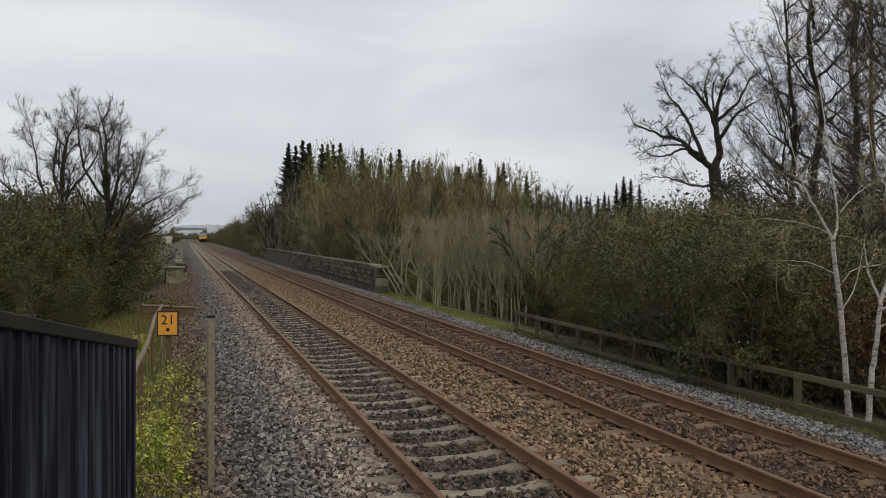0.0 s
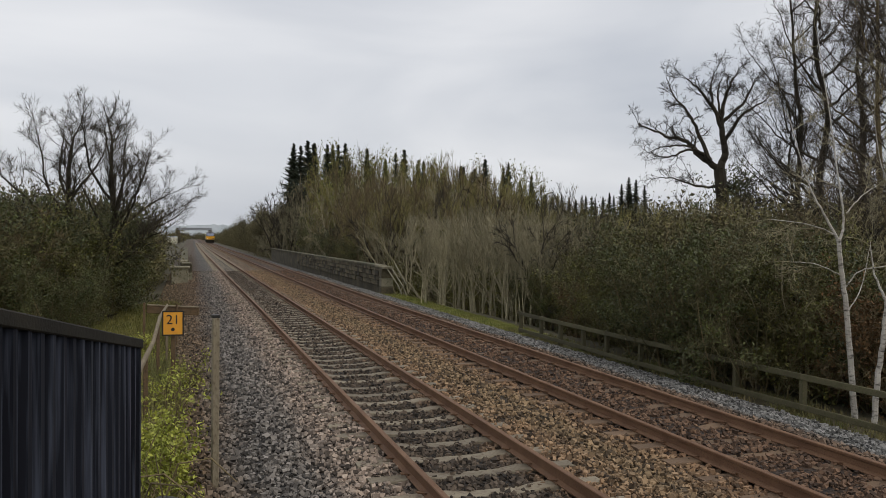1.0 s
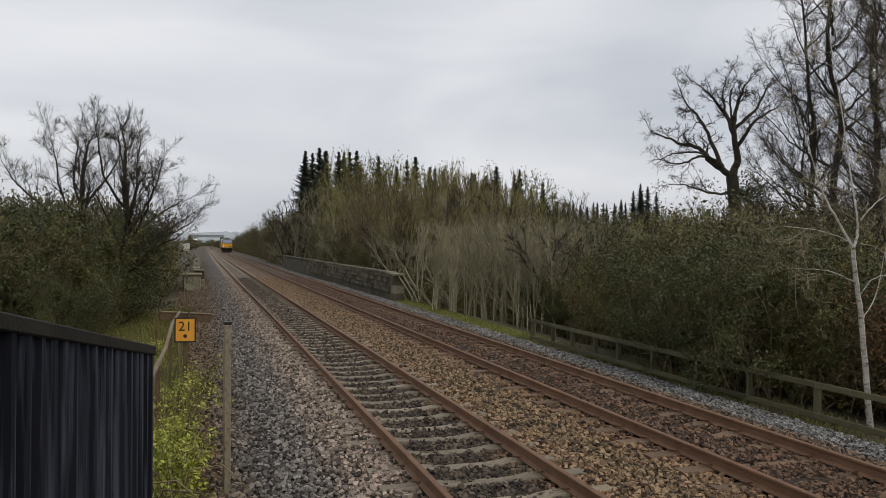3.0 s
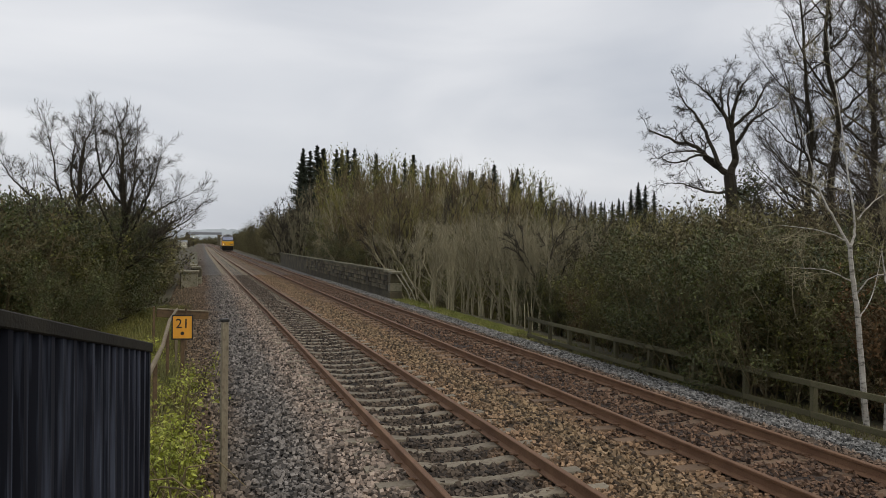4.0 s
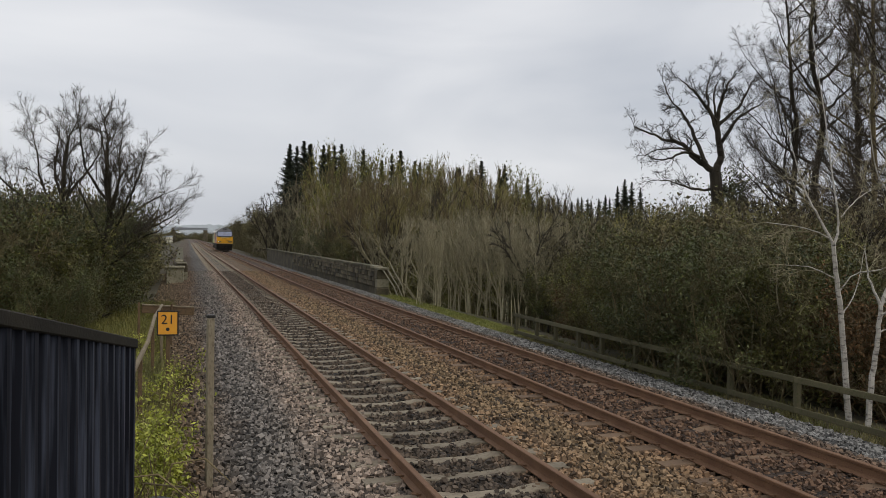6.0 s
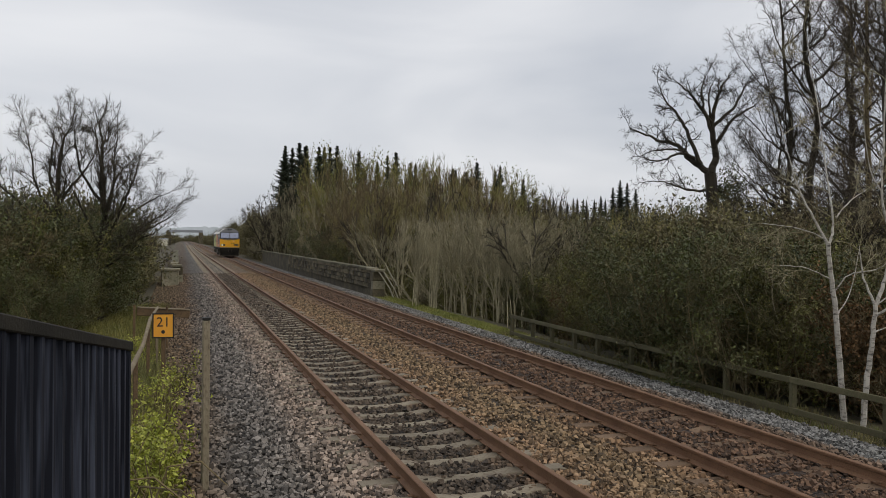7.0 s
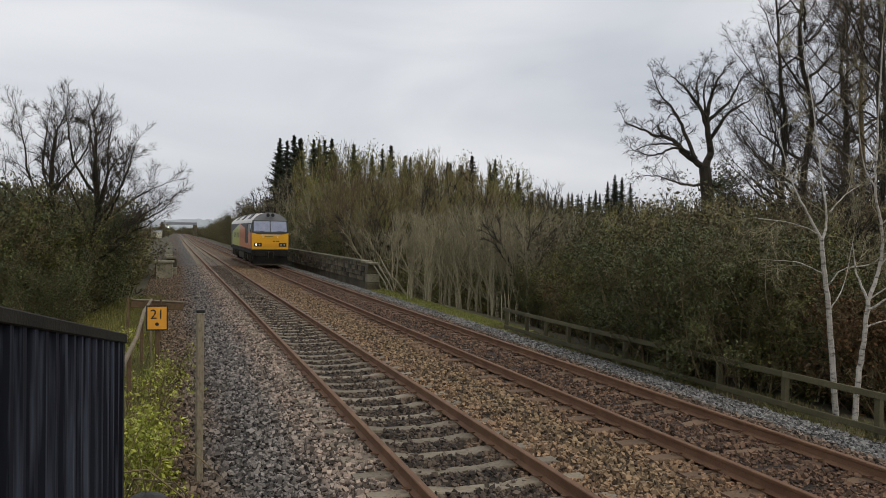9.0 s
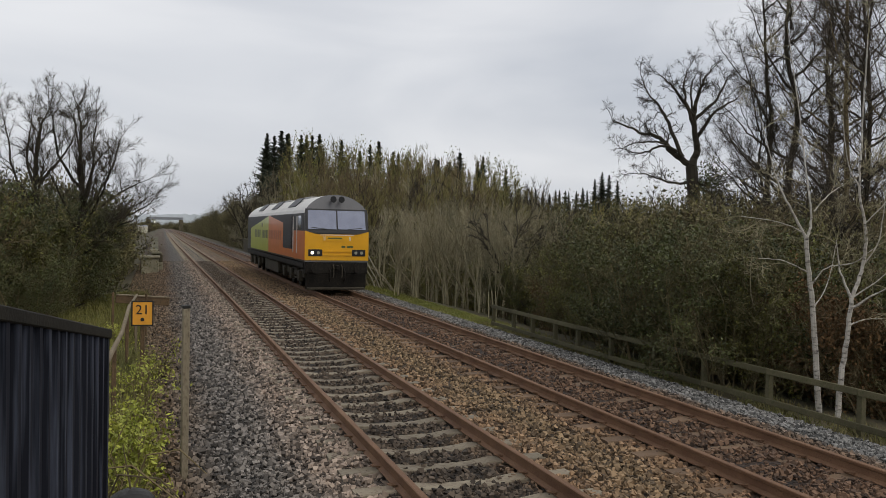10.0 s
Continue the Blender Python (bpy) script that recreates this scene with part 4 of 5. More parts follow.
    def spruce(k, b, d, e):
        x, y = spot(b, d)
        s = reach(b, d, e, cs[k][1])
        q, w = cs[k][0].scale, min(s, 1.2) * rng.uniform(.8, 1.35) * (.85 if b < 7.3 else 1)
        copy_thing(cs[k][0], pose(x, y, ground_z(x, y), 0, 0, rng.uniform(0, 360)) @ Matrix.Diagonal((w / q.x, w / q.y, s / q.z, 1)))
    for b in (6.9, 7.5, 8.0, 8.5, 9.4, 10.2, 10.7):
        spruce(rng.choice((0, 1)), b, rng.uniform(116, 132), table(b, SKYLINE) * rng.uniform(.93, 1.03))
    for i in range(19):
        b = 10.9 + 14.6 * (i + rng.random()) / 19
        spruce(2 if 11 < b < 14.5 and rng.random() < .6 else rng.choice((0, 1, 1)), b, rng.uniform(112, 135), table(b, SKYLINE) * rng.uniform(.78, 1.04))
    for i in range(14):
        b = 25.6 + 6 * (i + rng.random()) / 14
        spruce(rng.choice((0, 1)), b, rng.uniform(150, 180), table(b, SKYLINE) * rng.uniform(.82, .97))
    for b, e in ((30.9, 4.2), (31.4, 4.7), (31.9, 4.5), (32.5, 4.1)):
        spruce(0, b, 150, e)


def blades(rng, n, place, length, lean):
    """Grass: n thin blades, each one triangle, rooted where place(rng) says."""
    V, F = [], []
    for _ in range(n):
        x, y = place(rng)
        z = ground_z(x, y)
        a = rng.uniform(0, 6.28)
        h = length * rng.uniform(.4, 1.2)
        w = .006 + .004 * rng.random()
        l = lean * h * rng.random()
        o = len(V)
        V += [(x - w * math.sin(a), y + w * math.cos(a), z - .02), (x + w * math.sin(a), y - w * math.cos(a), z - .02), (x + l * math.cos(a), y + l * math.sin(a), z + h)]
        F.append((o, o + 1, o + 2))
    return V, F


def make_verges():
    rng = random.Random(14)

    def sheet(name, x0, x1, y0, y1, label, ragged):
        V, F = [], []
        ny, nx = int((y1 - y0) / .4), 8
        for i in range(ny + 1):
            y = y0 + (y1 - y0) * i / ny
            e = ragged * noise.noise(Vector((0, y * .6, x0)))
            for j in range(nx + 1):
                x = (x0 + e) + (x1 - x0 - e) * j / nx + cx(y)
                V.append((x, y, ground_z(x, y) + .02 + .05 * noise.noise(Vector((x * 2, y * 2, 1)))))
        for i in range(ny):
            for j in range(nx):
                a = i * (nx + 1) + j
                F.append((a, a + 1, a + nx + 2, a + nx + 1))
        tagged(part(name, (V, F), M["grass"] if x0 > 0 else M["bank_grass"]), label, "grass", kind="structure")

    sheet("verge_east", 9.6, 11.6, 24, 43, "bright green grass verge beside the ballast", .3)
    sheet("verge_west", -4.0, -0.55, 7.5, 38, "rough yellow-green grass bank", .2)
    clump = [(rng.uniform(10.35, 11.4), rng.uniform(7, 26)) for _ in range(150)]

    def by_fence(r):
        x, y = clump[r.randrange(150)]
        return x + r.gauss(0, .12), y + r.gauss(0, .2)
    tagged(part("grass_east", blades(rng, 26000, lambda r: (9.75 + cx(33) + 1.7 * r.random(), r.uniform(24.5, 43)), .13, .8), M["grass"]), "short bright green grass on the verge", "grass", kind="stuff")
    tagged(part("grass_tufts", blades(rng, 11000, by_fence, .14, 1.0), M["dry_grass"]), "pale green and dry grass tufts along the timber fence", "grass", kind="stuff")
    tagged(part("grass_west", blades(rng, 34000, lambda r: (-.45 - 3.2 * r.random() ** 1.4, r.uniform(8, 36)), .22, .9), M["bank_grass"]), "rough yellow-green grass on the bank", "grass", kind="stuff")
    tagged(part("dead_grass", blades(rng, 9000, lambda r: (-.2 - .8 * r.random(), r.uniform(7, 17)), .45, .9), M["dry_grass"]), "long dead grass stalks among the weeds", "grass", kind="stuff")


def dress_left():
    rng = random.Random(4)
    # dark corrugated steel fence with a capping
    a, b = Vector((-0.90, 0.9)), Vector((-0.34, 5.39))
    d = (b - a)
    ln = d.length
    d.normalize()
    nrm = Vector((d.y, -d.x))
    f = thing("metal_fence", "dark blue-grey corrugated steel fence with a black capping", "fence")
    za, zb = 2.765, 2.0
    V, F = [], []
    pitch, s, k = 0.15, 0.0, 0
    prof = [(0, 0), (.04, 0), (.055, .04), (.10, .04), (.115, 0)]
    pts = []
    while s < ln:
        for u, w in prof:
            if s + u < ln:
                pts.append((s + u, w))
        s += pitch
    pts.append((ln, 0))
    for u, w in pts:
        p = a + d * u + nrm * w
        z = za + (zb - za) * u / ln
        V += [(p.x, p.y, -0.6), (p.x, p.y, z)]
    for i in range(len(pts) - 1):
        F.append((2 * i, 2 * i + 2, 2 * i + 3, 2 * i + 1))
    sh = part("corrugated_sheet", (V, F), M["steel_dark"], f)
    sh.modifiers.new("thick", 'SOLIDIFY').thickness = 0.004
    bm = bmesh.new()
    tilt = math.degrees(math.atan2(zb - za, ln))
    m = pose(a.x, a.y, za, 0, 0, math.degrees(math.atan2(d.y, d.x))) @ pose(0, 0, 0, 0, -tilt, 0)
    box(bm, -.05, ln + .02, -.05, .05, -.048, .012, .006, m)
    part("capping", bm, M["steel_cap"], f, "black steel capping")
    bm = bmesh.new()
    box(bm, ln - .05, ln, 0.01, .06, -2.6, -.05, .004, pose(a.x, a.y, zb, 0, 0, math.degrees(math.atan2(d.y, d.x))))
    part("corner_post", bm, M["steel_dark"], f)
    # plain timber post in the ballast
    x, y = spot(1.6, 8.9)
    p = thing("timber_post", "weathered grey square timber post with a dark top", "post", m=pose(x, y, -0.2, 0, 0, 12))
    part("post", bbox(-.037, .037, -.037, .037, -.3, 2.0, .008), M["post_wood"], p)
    part("cap", bbox(-.042, .042, -.042, .042, 2.0, 2.035, .006), M["black"], p, "dark weathered top")
    # round handrail on low posts, ending at a broad board
    h = thing("handrail_fence", "grey weathered pole handrail with a broad end board", "fence")
    part("pole", rod([(-.66, 5.5, 1.02), (-.62, 9.8, 1.05), (-.60, 13.5, .98), (-.64, 17.3, 1.03), (-.6, 20.9, .98)], [.034, .036, .032, .034, .03], 9), M["old_wood"], h, "grey weathered pole")
    for y in (7.4, 11.5, 15.6, 20.6):
        part("post", bbox(-.64, -.58, y - .03, y + .03, -.4, 1.0, .01), M["brown_wood"], h)
    part("board", bbox(-1.15, .12, 20.95, 21.02, .70, .89, .01, pose(0, 0, 0, 0, 4, 0)), M["brown_wood"], h, "broad dark brown board")
    part("board_top", bbox(-1.15, .12, 20.93, 21.08, .895, .92, .005, pose(0, 0, 0, 0, 4, 0)), M["old_wood"], h)
    part("end_post", bbox(-1.18, -1.12, 20.9, 20.95, -.5, 1.05, .01), M["brown_wood"], h)
    part("end_post", bbox(-.40, -.35, 20.9, 20.95, -.5, 1.0, .01), M["brown_wood"], h)
    part("stake", bbox(-.52, -.47, 17.0, 17.05, -.4, 1.15, .005), M["old_wood"], h, "thin pale stake")
    # fresh-leaved weeds and brambles at the foot of the sign
    weed = dict(levels=2, kids=(9, 6), ratio=(.45, .5), angle=(40, 42), up=.05, wiggle=.16, twig=.003, thin=.5)
    weed["from"] = (.15, .1)
    for k, (wx, wy, hh, n) in enumerate([(-.28, 8.3, 1.1, 1500), (-.36, 9.2, 1.0, 1100), (-.42, 9.4, 1.1, 600), (-.3, 10.4, .7, 350), (-.35, 12.6, .9, 450), (0.0, 13.8, .8, 350), (-.15, 15.2, .9, 350), (-.4, 7.3, .8, 400), (-1.1, 15.5, .6, 300), (-.8, 17.5, .6, 300), (-1.5, 18.5, .7, 350), (-1.0, 20.0, .6, 300), (-1.9, 16.5, .7, 300)]):
        make_tree("leafy_shrub", "low shrub with fresh lime green leaves", "shrub", 200 + k, ring(rng, 6, .16, .28, hh, .008), weed, M["bark_brown"], M["bark_brown"], (M["leaf_lime"], int(n * 1.7), .03, .045),
                  group="lime green shrubs", m=pose(wx - .06, wy, ground_z(wx - .06, wy), 0, 0, 40 * k))
    b = thing("bramble", "arching bare bramble stems", "bramble")
    for k, pts in enumerate([[(-.62, 6.6, .3), (-.5, 6.4, .82), (-.2, 6.3, .86), (.1, 6.2, .62), (.25, 6.2, .35)], [(-.5, 6.8, .2), (-.3, 6.5, .74), (0, 6.3, .74), (.3, 6.1, .45)],
                             [(-.35, 6.9, .1), (-.1, 6.6, .85), (.15, 6.5, .9), (.35, 6.4, .72)], [(-.6, 6.1, .4), (-.68, 6.0, .9), (-.45, 6.0, 1.02)], [(-.2, 6.7, .1), (-.22, 6.6, .6), (-.28, 6.6, .95)]]):
        part("stem", rod(pts, [.008] * (len(pts) - 1) + [.004], 5), M["bark_brown"], b)
    # unidentified dark rounded object with a red band, low in the weeds
    x, y = spot(-1.7, 6.6)
    bn = thing("black_bundle", "unidentified black rounded object with a red band in the weeds", "bag", m=pose(x, y, 0.44, 0, 0, 20))
    bm = bmesh.new()
    bmesh.ops.create_icosphere(bm, subdivisions=3, radius=.2)
    for v in bm.verts:
        v.co.z *= .75
        v.co *= 1 + .15 * noise.noise(v.co * 7)
    part("cloth", bm, M["black"], bn)
    part("band", bbox(-.07, .07, -.205, -.19, .02, .05, .005), mat("red_band", (.35, .03, .02), (.3, .02, .02), 5, .6, .1, 40), bn)
    # mile sign
    x, y = spot(-1.25, 14.6)
    s = thing("mile_sign", "yellow mile sign 21 with a black rim on a dark post", "sign", m=pose(x, y, 0.02, 0, 0, -8))
    part("post", bbox(-.035, .035, 0, .06, -.3, 1.3, .006), M["brown_wood"], s)
    part("plate", bbox(-.18, .18, -.02, -.003, .93, 1.36, .008), M["sign_yellow"], s, "yellow enamel plate")
    bm = bmesh.new()
    for q in ((-.185, .185, 1.345, 1.368), (-.185, .185, .922, .945), (-.185, -.163, .945, 1.345), (.163, .185, .945, 1.345)):
        box(bm, q[0], q[1], -.027, -.018, q[2], q[3])
    part("rim", bm, M["black"], s)
    cu = bpy.data.curves.new("numeral", 'FONT')
    cu.body, cu.size, cu.align_x, cu.extrude = "21", .24, 'CENTER', .002
    tmp = new("numerals_curve", cu)
    me = bpy.data.meshes.new_from_object(tmp.evaluated_get(bpy.context.evaluated_depsgraph_get()))
    bpy.data.objects.remove(tmp)
    n = part("numeral", me, M["black"], s)
    n.matrix_basis = pose(0, -.024, 1.13, 90, 0, 0)
    bm = bmesh.new()
    bmesh.ops.create_cone(bm, cap_ends=True, segments=20, radius1=.032, radius2=.032, depth=.006)
    dd = part("dot", bm, M["black"], s)
    dd.matrix_basis = pose(.0, -.023, 1.035, 90, 0, 0)


def make_parapets():
    rng = random.Random(8)

    def wall(name, x, y0, y1, h, label):
        w = thing(name, label, "wall", "bridge parapets", kind="structure")
        ys = [y0 + (y1 - y0) * i / 30 for i in range(31)]
        part("core", sweep([(x - .13, -6), (x - .13, h - .08), (x + .13, h - .08), (x + .13, -6)], ys, True), M["parapet_stone"], w)
        course = [(-.5, .25), (.02, .27), (.31, .24), (.57, .28), (.87, .2)]
        shapes = []
        for ln in (.5, .7, .9):
            bm = bbox(0, ln - .035, -.09, .09, 0, .92, .02)
            me = bpy.data.meshes.new("stone")
            bm.to_mesh(me)
            bm.free()
            me.materials.append(M["parapet_stone"])
            shapes.append((ln, me))
        n = 0
        for z, ch in course[1:]:
            y = y0
            while y < min(y1, y0 + 34) and n < 290:
                ln, me = rng.choice(shapes)
                for sx in ((-1,) if x > 5 else (1,)):
                    o = part("stone", me, None, w)
                    o.matrix_basis = pose(x + sx * .17 + cx(y), y, z + cz(y), 0, 0, 90) @ Matrix.Diagonal((1, rng.uniform(.55, 1.25), ch, 1))
                y += ln
                n += 1
        y = y0
        while y < y1:
            o = part("coping", bbox(-.26, .26, 0, .98, 0, .14, .02), M["parapet_cap"] if y == y0 else M["coping_mossy"], w)
            o.matrix_basis = pose(x + cx(y), y, h - .08 + cz(y), 0, rng.uniform(-1, 1), rng.uniform(-.6, .6))
            y += 1.0
        # end pier
        part("pier", bbox(x - .32, x + .32, y0 - .65, y0 + .02, -3, h - .05, .03), M["parapet_stone"], w)
        for q, (za, zb) in enumerate(((-.5, .0), (.02, .5), (.52, h - .1))):
            part("quoin", bbox(x - .36 + .01 * q, x + .36, y0 - .69, y0 - .02 - .2 * (q % 2), za, zb, .025), M["pier_stone"] if q == 1 else M["parapet_stone"], w)
        part("coping", bbox(x - .3, x + .3, y0 - 1.0, y0 - .02, h - .08, h + .05, .02), M["parapet_cap"], w, "pale coping slab at the end")
        return w

    # square end pier and return wall of the refuge
    p = thing("parapet_pier", "square stone end pier with a coping slab", "wall", "bridge parapets", kind="structure")
    part("pier", bbox(-1.2, -.22, 49.3, 50.3, -3, .86, .03), M["pier_stone"], p)
    part("coping", bbox(-1.28, -.14, 49.2, 50.4, .86, 1.0, .03), M["parapet_cap"], p)
    part("return_wall", bbox(-1.25, -.9, 50.35, 53.4, -4, .82, .03), M["parapet_stone"], p)
    part("coping", bbox(-1.32, -.83, 50.42, 53.5, .82, .95, .03), M["coping_mossy"], p)
    # galvanised tubes leaning on the end of the wall
    g = thing("leaning_tubes", "galvanised handrail tubes leaning at the end of the parapet", "handrail")
    part("tube", rod([(10.5, 42.6, 1.05), (11.05, 42.2, .1), (11.25, 42.1, -.45)], .035, 8), M["galv"], g)
    part("tube", rod([(10.75, 42.5, 1.05), (11.3, 42.1, .05), (11.5, 42.0, -.5)], .035, 8), M["galv"], g)
    part("tube", rod([(10.9, 42.4, 1.3), (11.5, 42.2, .2)], .03, 8), M["galv"], g)
    wall("parapet_east", 10.55, 43.5, 104, 1.12, "weathered stone bridge parapet with pale coping slabs")
    wall("parapet_west", -0.35, 53, 108, 1.10, "weathered stone bridge parapet with pale coping slabs")


def make_rail_fence():
    rng = random.Random(6)
    f = thing("post_and_rail_fence", "low mossy timber post and rail fence along the verge", "fence")
    line = [(10.85, 3.0), (10.75, 10), (10.6, 18), (10.7, 25.5)]

    def at(y):
        return table(y, [(b, a) for a, b in line])
    ys = [3.7, 5.6, 7.6, 9.5, 11.5, 13.3, 15.0, 16.8, 18.4, 19.7, 21.2, 22.6, 24.3]
    for i, y in enumerate(ys):
        x = at(y)
        g = ground_z(x, y)
        o = part("post", bbox(-.055, .055, -.05, .05, -.5, .75, .01), M["fence_wood"], f)
        o.matrix_basis = pose(x, y, g, rng.uniform(-2, 2), rng.uniform(-2, 2), rng.uniform(-4, 4))
        if i:
            for z in (.72, .16):
                p, q = Vector((at(ys[i - 1]) - .07, ys[i - 1], ground_z(at(ys[i - 1]), ys[i - 1]) + z)), Vector((x - .07, y, g + z))
                dd = q - p
                o = part("rail", bbox(-.02, .02, 0, dd.length, -.055, .055, .006), M["fence_wood"], f)
                o.matrix_basis = Matrix.Translation(p) @ dd.to_track_quat('Y', 'Z').to_matrix().to_4x4()


# ---- the locomotive ----
def make_loco():
    lo = thing("locomotive", "orange, lime and black diesel locomotive with a yellow front", "locomotive")
    W = 1.32
    LEN = 20.9
    P = lambda name, col, r=.35, coat=.3: mat(name, col, tuple(q * .88 for q in col), 1.5, r, .05, 30, c=tuple(q * .8 for q in col), coat=coat, raw=True)
    yellow = P("loco_yellow", (.80, .40, .008))
    orange = P("loco_orange", (.72, .19, .03))
    lime = P("loco_lime", (.50, .56, .07))
    black = P("loco_black", (.007, .007, .008), .5, 0)
    grey = P("loco_roof_grey", (.68, .66, .62), .5, 0)
    dgrey = P("loco_dome_grey", (.14, .14, .145), .5, 0)
    hatch = P("loco_hatch_grey", (.40, .39, .37), .6, 0)
    under = mat("loco_underframe_black", (.008, .007, .007), (.016, .014, .013), 2, .75, .3, 20, c=(.03, .026, .022), spec=.25)
    glass = mat("loco_windscreen_glass", (.30, .315, .375), (.26, .275, .335), 2, .06, 0, 5, metal=.8, raw=True)
    lampm = mat("headlight_glow", (1, .95, .85), (1, .95, .85), 2, .3, 0, 5, emit=3.5)
    letters = P("loco_dark_letters", (.10, .11, .03), .4, 0)
    red_letters = P("loco_red_letters", (.42, .10, .02), .4, 0)
    white = P("loco_white_marks", (.75, .72, .6), .5, 0)
    gear = mat("loco_running_gear", (.035, .032, .029), (.06, .054, .048), 2, .75, .3, 20, c=(.10, .088, .075), spec=.25)
    lensm = mat("lamp_lens", (.4, .4, .4), (.35, .35, .35), 2, .2, 0, 5)
    # y = 0 is the front face; the body runs back along +y
    prof = [(-W, 1.2), (-W, 3.12), (-1.27, 3.26), (-1.15, 3.42), (-.98, 3.57), (-.78, 3.70), (-.54, 3.80), (-.28, 3.86), (0, 3.88)]
    prof = prof + [(-x, z) for x, z in prof[-2::-1]]

    def rake(z):
        return 0.0 if z < 2.4 else (z - 2.4) * .28
    ysec = [0.0, .9, 4, 10.45, LEN - 4, LEN - .9, LEN]
    V, F, mi = [], [], []
    for y in ysec:
        for x, z in prof:
            yy = y + (rake(z) if y == 0 else (-rake(z) if y == LEN else 0))
            V.append((x, yy, z))
    k = len(prof)
    for i in range(len(ysec) - 1):
        for j in range(k - 1):
            F.append((i * k + j, (i + 1) * k + j, (i + 1) * k + j + 1, i * k + j + 1))
            mi.append(0 if j in (0, k - 2) else 1)
    F.append(tuple(range(k))[::-1])
    mi.append(2)
    F.append(tuple(range((len(ysec) - 1) * k, len(ysec) * k)))
    mi.append(2)
    me = bpy.data.meshes.new("body")
    me.from_pydata(V, [], F)
    for q in (black, grey, dgrey):
        me.materials.append(q)
    me.polygons.foreach_set("material_index", mi)
    part("body", me, None, lo, "black body with a grey roof")

    def slab(name, poly, t, material, place, label=""):
        """A flat panel: poly in its own plane, thickness t outwards; place maps (u, v, w) to the body."""
        V = [place(u, v, 0) for u, v in poly] + [place(u, v, t) for u, v in poly]
        n = len(poly)
        F = [tuple(range(n)), tuple(range(n, 2 * n))[::-1]] + [(i, i + n, (i + 1) % n + n, (i + 1) % n) for i in range(n)]
        bm = bmesh.new()
        vs = [bm.verts.new(v) for v in V]
        for f in F:
            bm.faces.new([vs[q] for q in f])
        bmesh.ops.recalc_face_normals(bm, faces=bm.faces)
        return part(name, bm, material, lo, label)

    for sx in (-1, 1):
        side = lambda u, v, w, sx=sx: (sx * (W + w), u, v)
        slab("side_panel", [(.02, 1.27), (2.95, 1.27), (2.95, 2.42), (.02, 2.42)], .012, orange, side, "orange cab side panel")
        slab("side_panel", [(2.95, 1.27), (5.8, 1.27), (5.8, 1.62), (2.95, 1.62)], .012, orange, side, "orange lower panel")
        slab("side_panel", [(5.8, 1.27), (10.8, 1.27), (10.8, 3.1), (10.4, 3.1), (5.8, 2.75)], .012, orange, side, "orange side panel")
        slab("side_panel", [(10.8, 1.27), (19.0, 1.27), (19.0, 2.45), (10.8, 3.1)], .012, lime, side, "lime side panel")
        slab("grille", [(3.2, 1.66), (5.6, 1.66), (5.6, 3.05), (3.2, 3.05)], .02, black, side)
        for q in range(9):
            slab("louvre", [(3.3, 1.72 + q * .15), (5.5, 1.72 + q * .15), (5.5, 1.78 + q * .15), (3.3, 1.78 + q * .15)], .04, black, side)
        slab("cab_window", [(.75, 2.5), (1.55, 2.5), (1.55, 3.02), (.85, 3.02)], .014, glass, side)
        slab("cab_door", [(1.95, 1.25), (2.6, 1.25), (2.6, 2.42), (1.95, 2.42)], .018, orange, side, "orange lower door")
        slab("door_window", [(2.0, 2.5), (2.5, 2.5), (2.5, 3.0), (2.0, 3.0)], .018, black, side)
        for u in (1.8, 2.72):
            slab("handrail", [(u, 1.5), (u + .03, 1.5), (u + .03, 3.0), (u, 3.0)], .05, grey, side, "pale handrail")
        slab("stripe", [(.02, 2.42), (2.95, 2.42), (2.95, 2.47), (.02, 2.47)], .015, black, side)
        # writing on the flank, as plain bars
        for u, ln in ((6.3, .42), (6.9, .5), (7.6, .36), (8.2, .55), (9.0, .3), (9.5, .5), (10.15, .45), (11.2, .6), (12.0, .45), (12.7, .6), (14.2, .5), (14.9, .6), (15.7, .45), (16.4, .5)):
            slab("lettering_bar", [(u, 1.95), (u + ln, 1.95), (u + ln, 2.38), (u, 2.38)], .016, letters if u > 10.6 else red_letters, side)
        slab("crest_bar", [(13.2, 2.55), (13.7, 2.55), (13.7, 2.75), (13.2, 2.75)], .016, letters, side)
    front = lambda u, v, w: (u, -w + rake(v), v)
    slab("cab_front", [(-W, 1.27), (W, 1.27), (W, 2.42), (.85, 2.30), (-.85, 2.30), (-W, 2.42)], .03, yellow, front, "yellow warning panel")
    slab("window_surround", [(-1.31, 2.34), (1.31, 2.34), (1.29, 3.30), (-1.29, 3.30)], .012, black, front)
    for x0, x1 in ((-1.2, -.03), (.03, 1.2)):
        slab("windscreen", [(x0, 2.50), (x1, 2.50), (x1 * .985, 3.24), (x0 * .985, 3.24)], .02, glass, front)
    slab("lamp_panel", [(-.62, 2.02), (.62, 2.02), (.62, 2.25), (-.62, 2.25)], .045, yellow, front)
    for u0, u1 in ((.18, .34), (.40, .66)):
        slab("number_bar", [(u0, 1.77), (u1, 1.77), (u1, 1.85), (u0, 1.85)], .035, letters, front)
    slab("lip", [(-.7, 2.255), (.7, 2.255), (.7, 2.285), (-.7, 2.285)], .05, white, front, "pale strip under the windscreen")
    slab("name_bar", [(-.4, 2.12), (.2, 2.12), (.2, 2.17), (-.4, 2.17)], .05, letters, front)
    for z in (1.46, 1.60):
        slab("rib", [(-.6, z), (.6, z), (.6, z + .05), (-.6, z + .05)], .06, yellow, front)
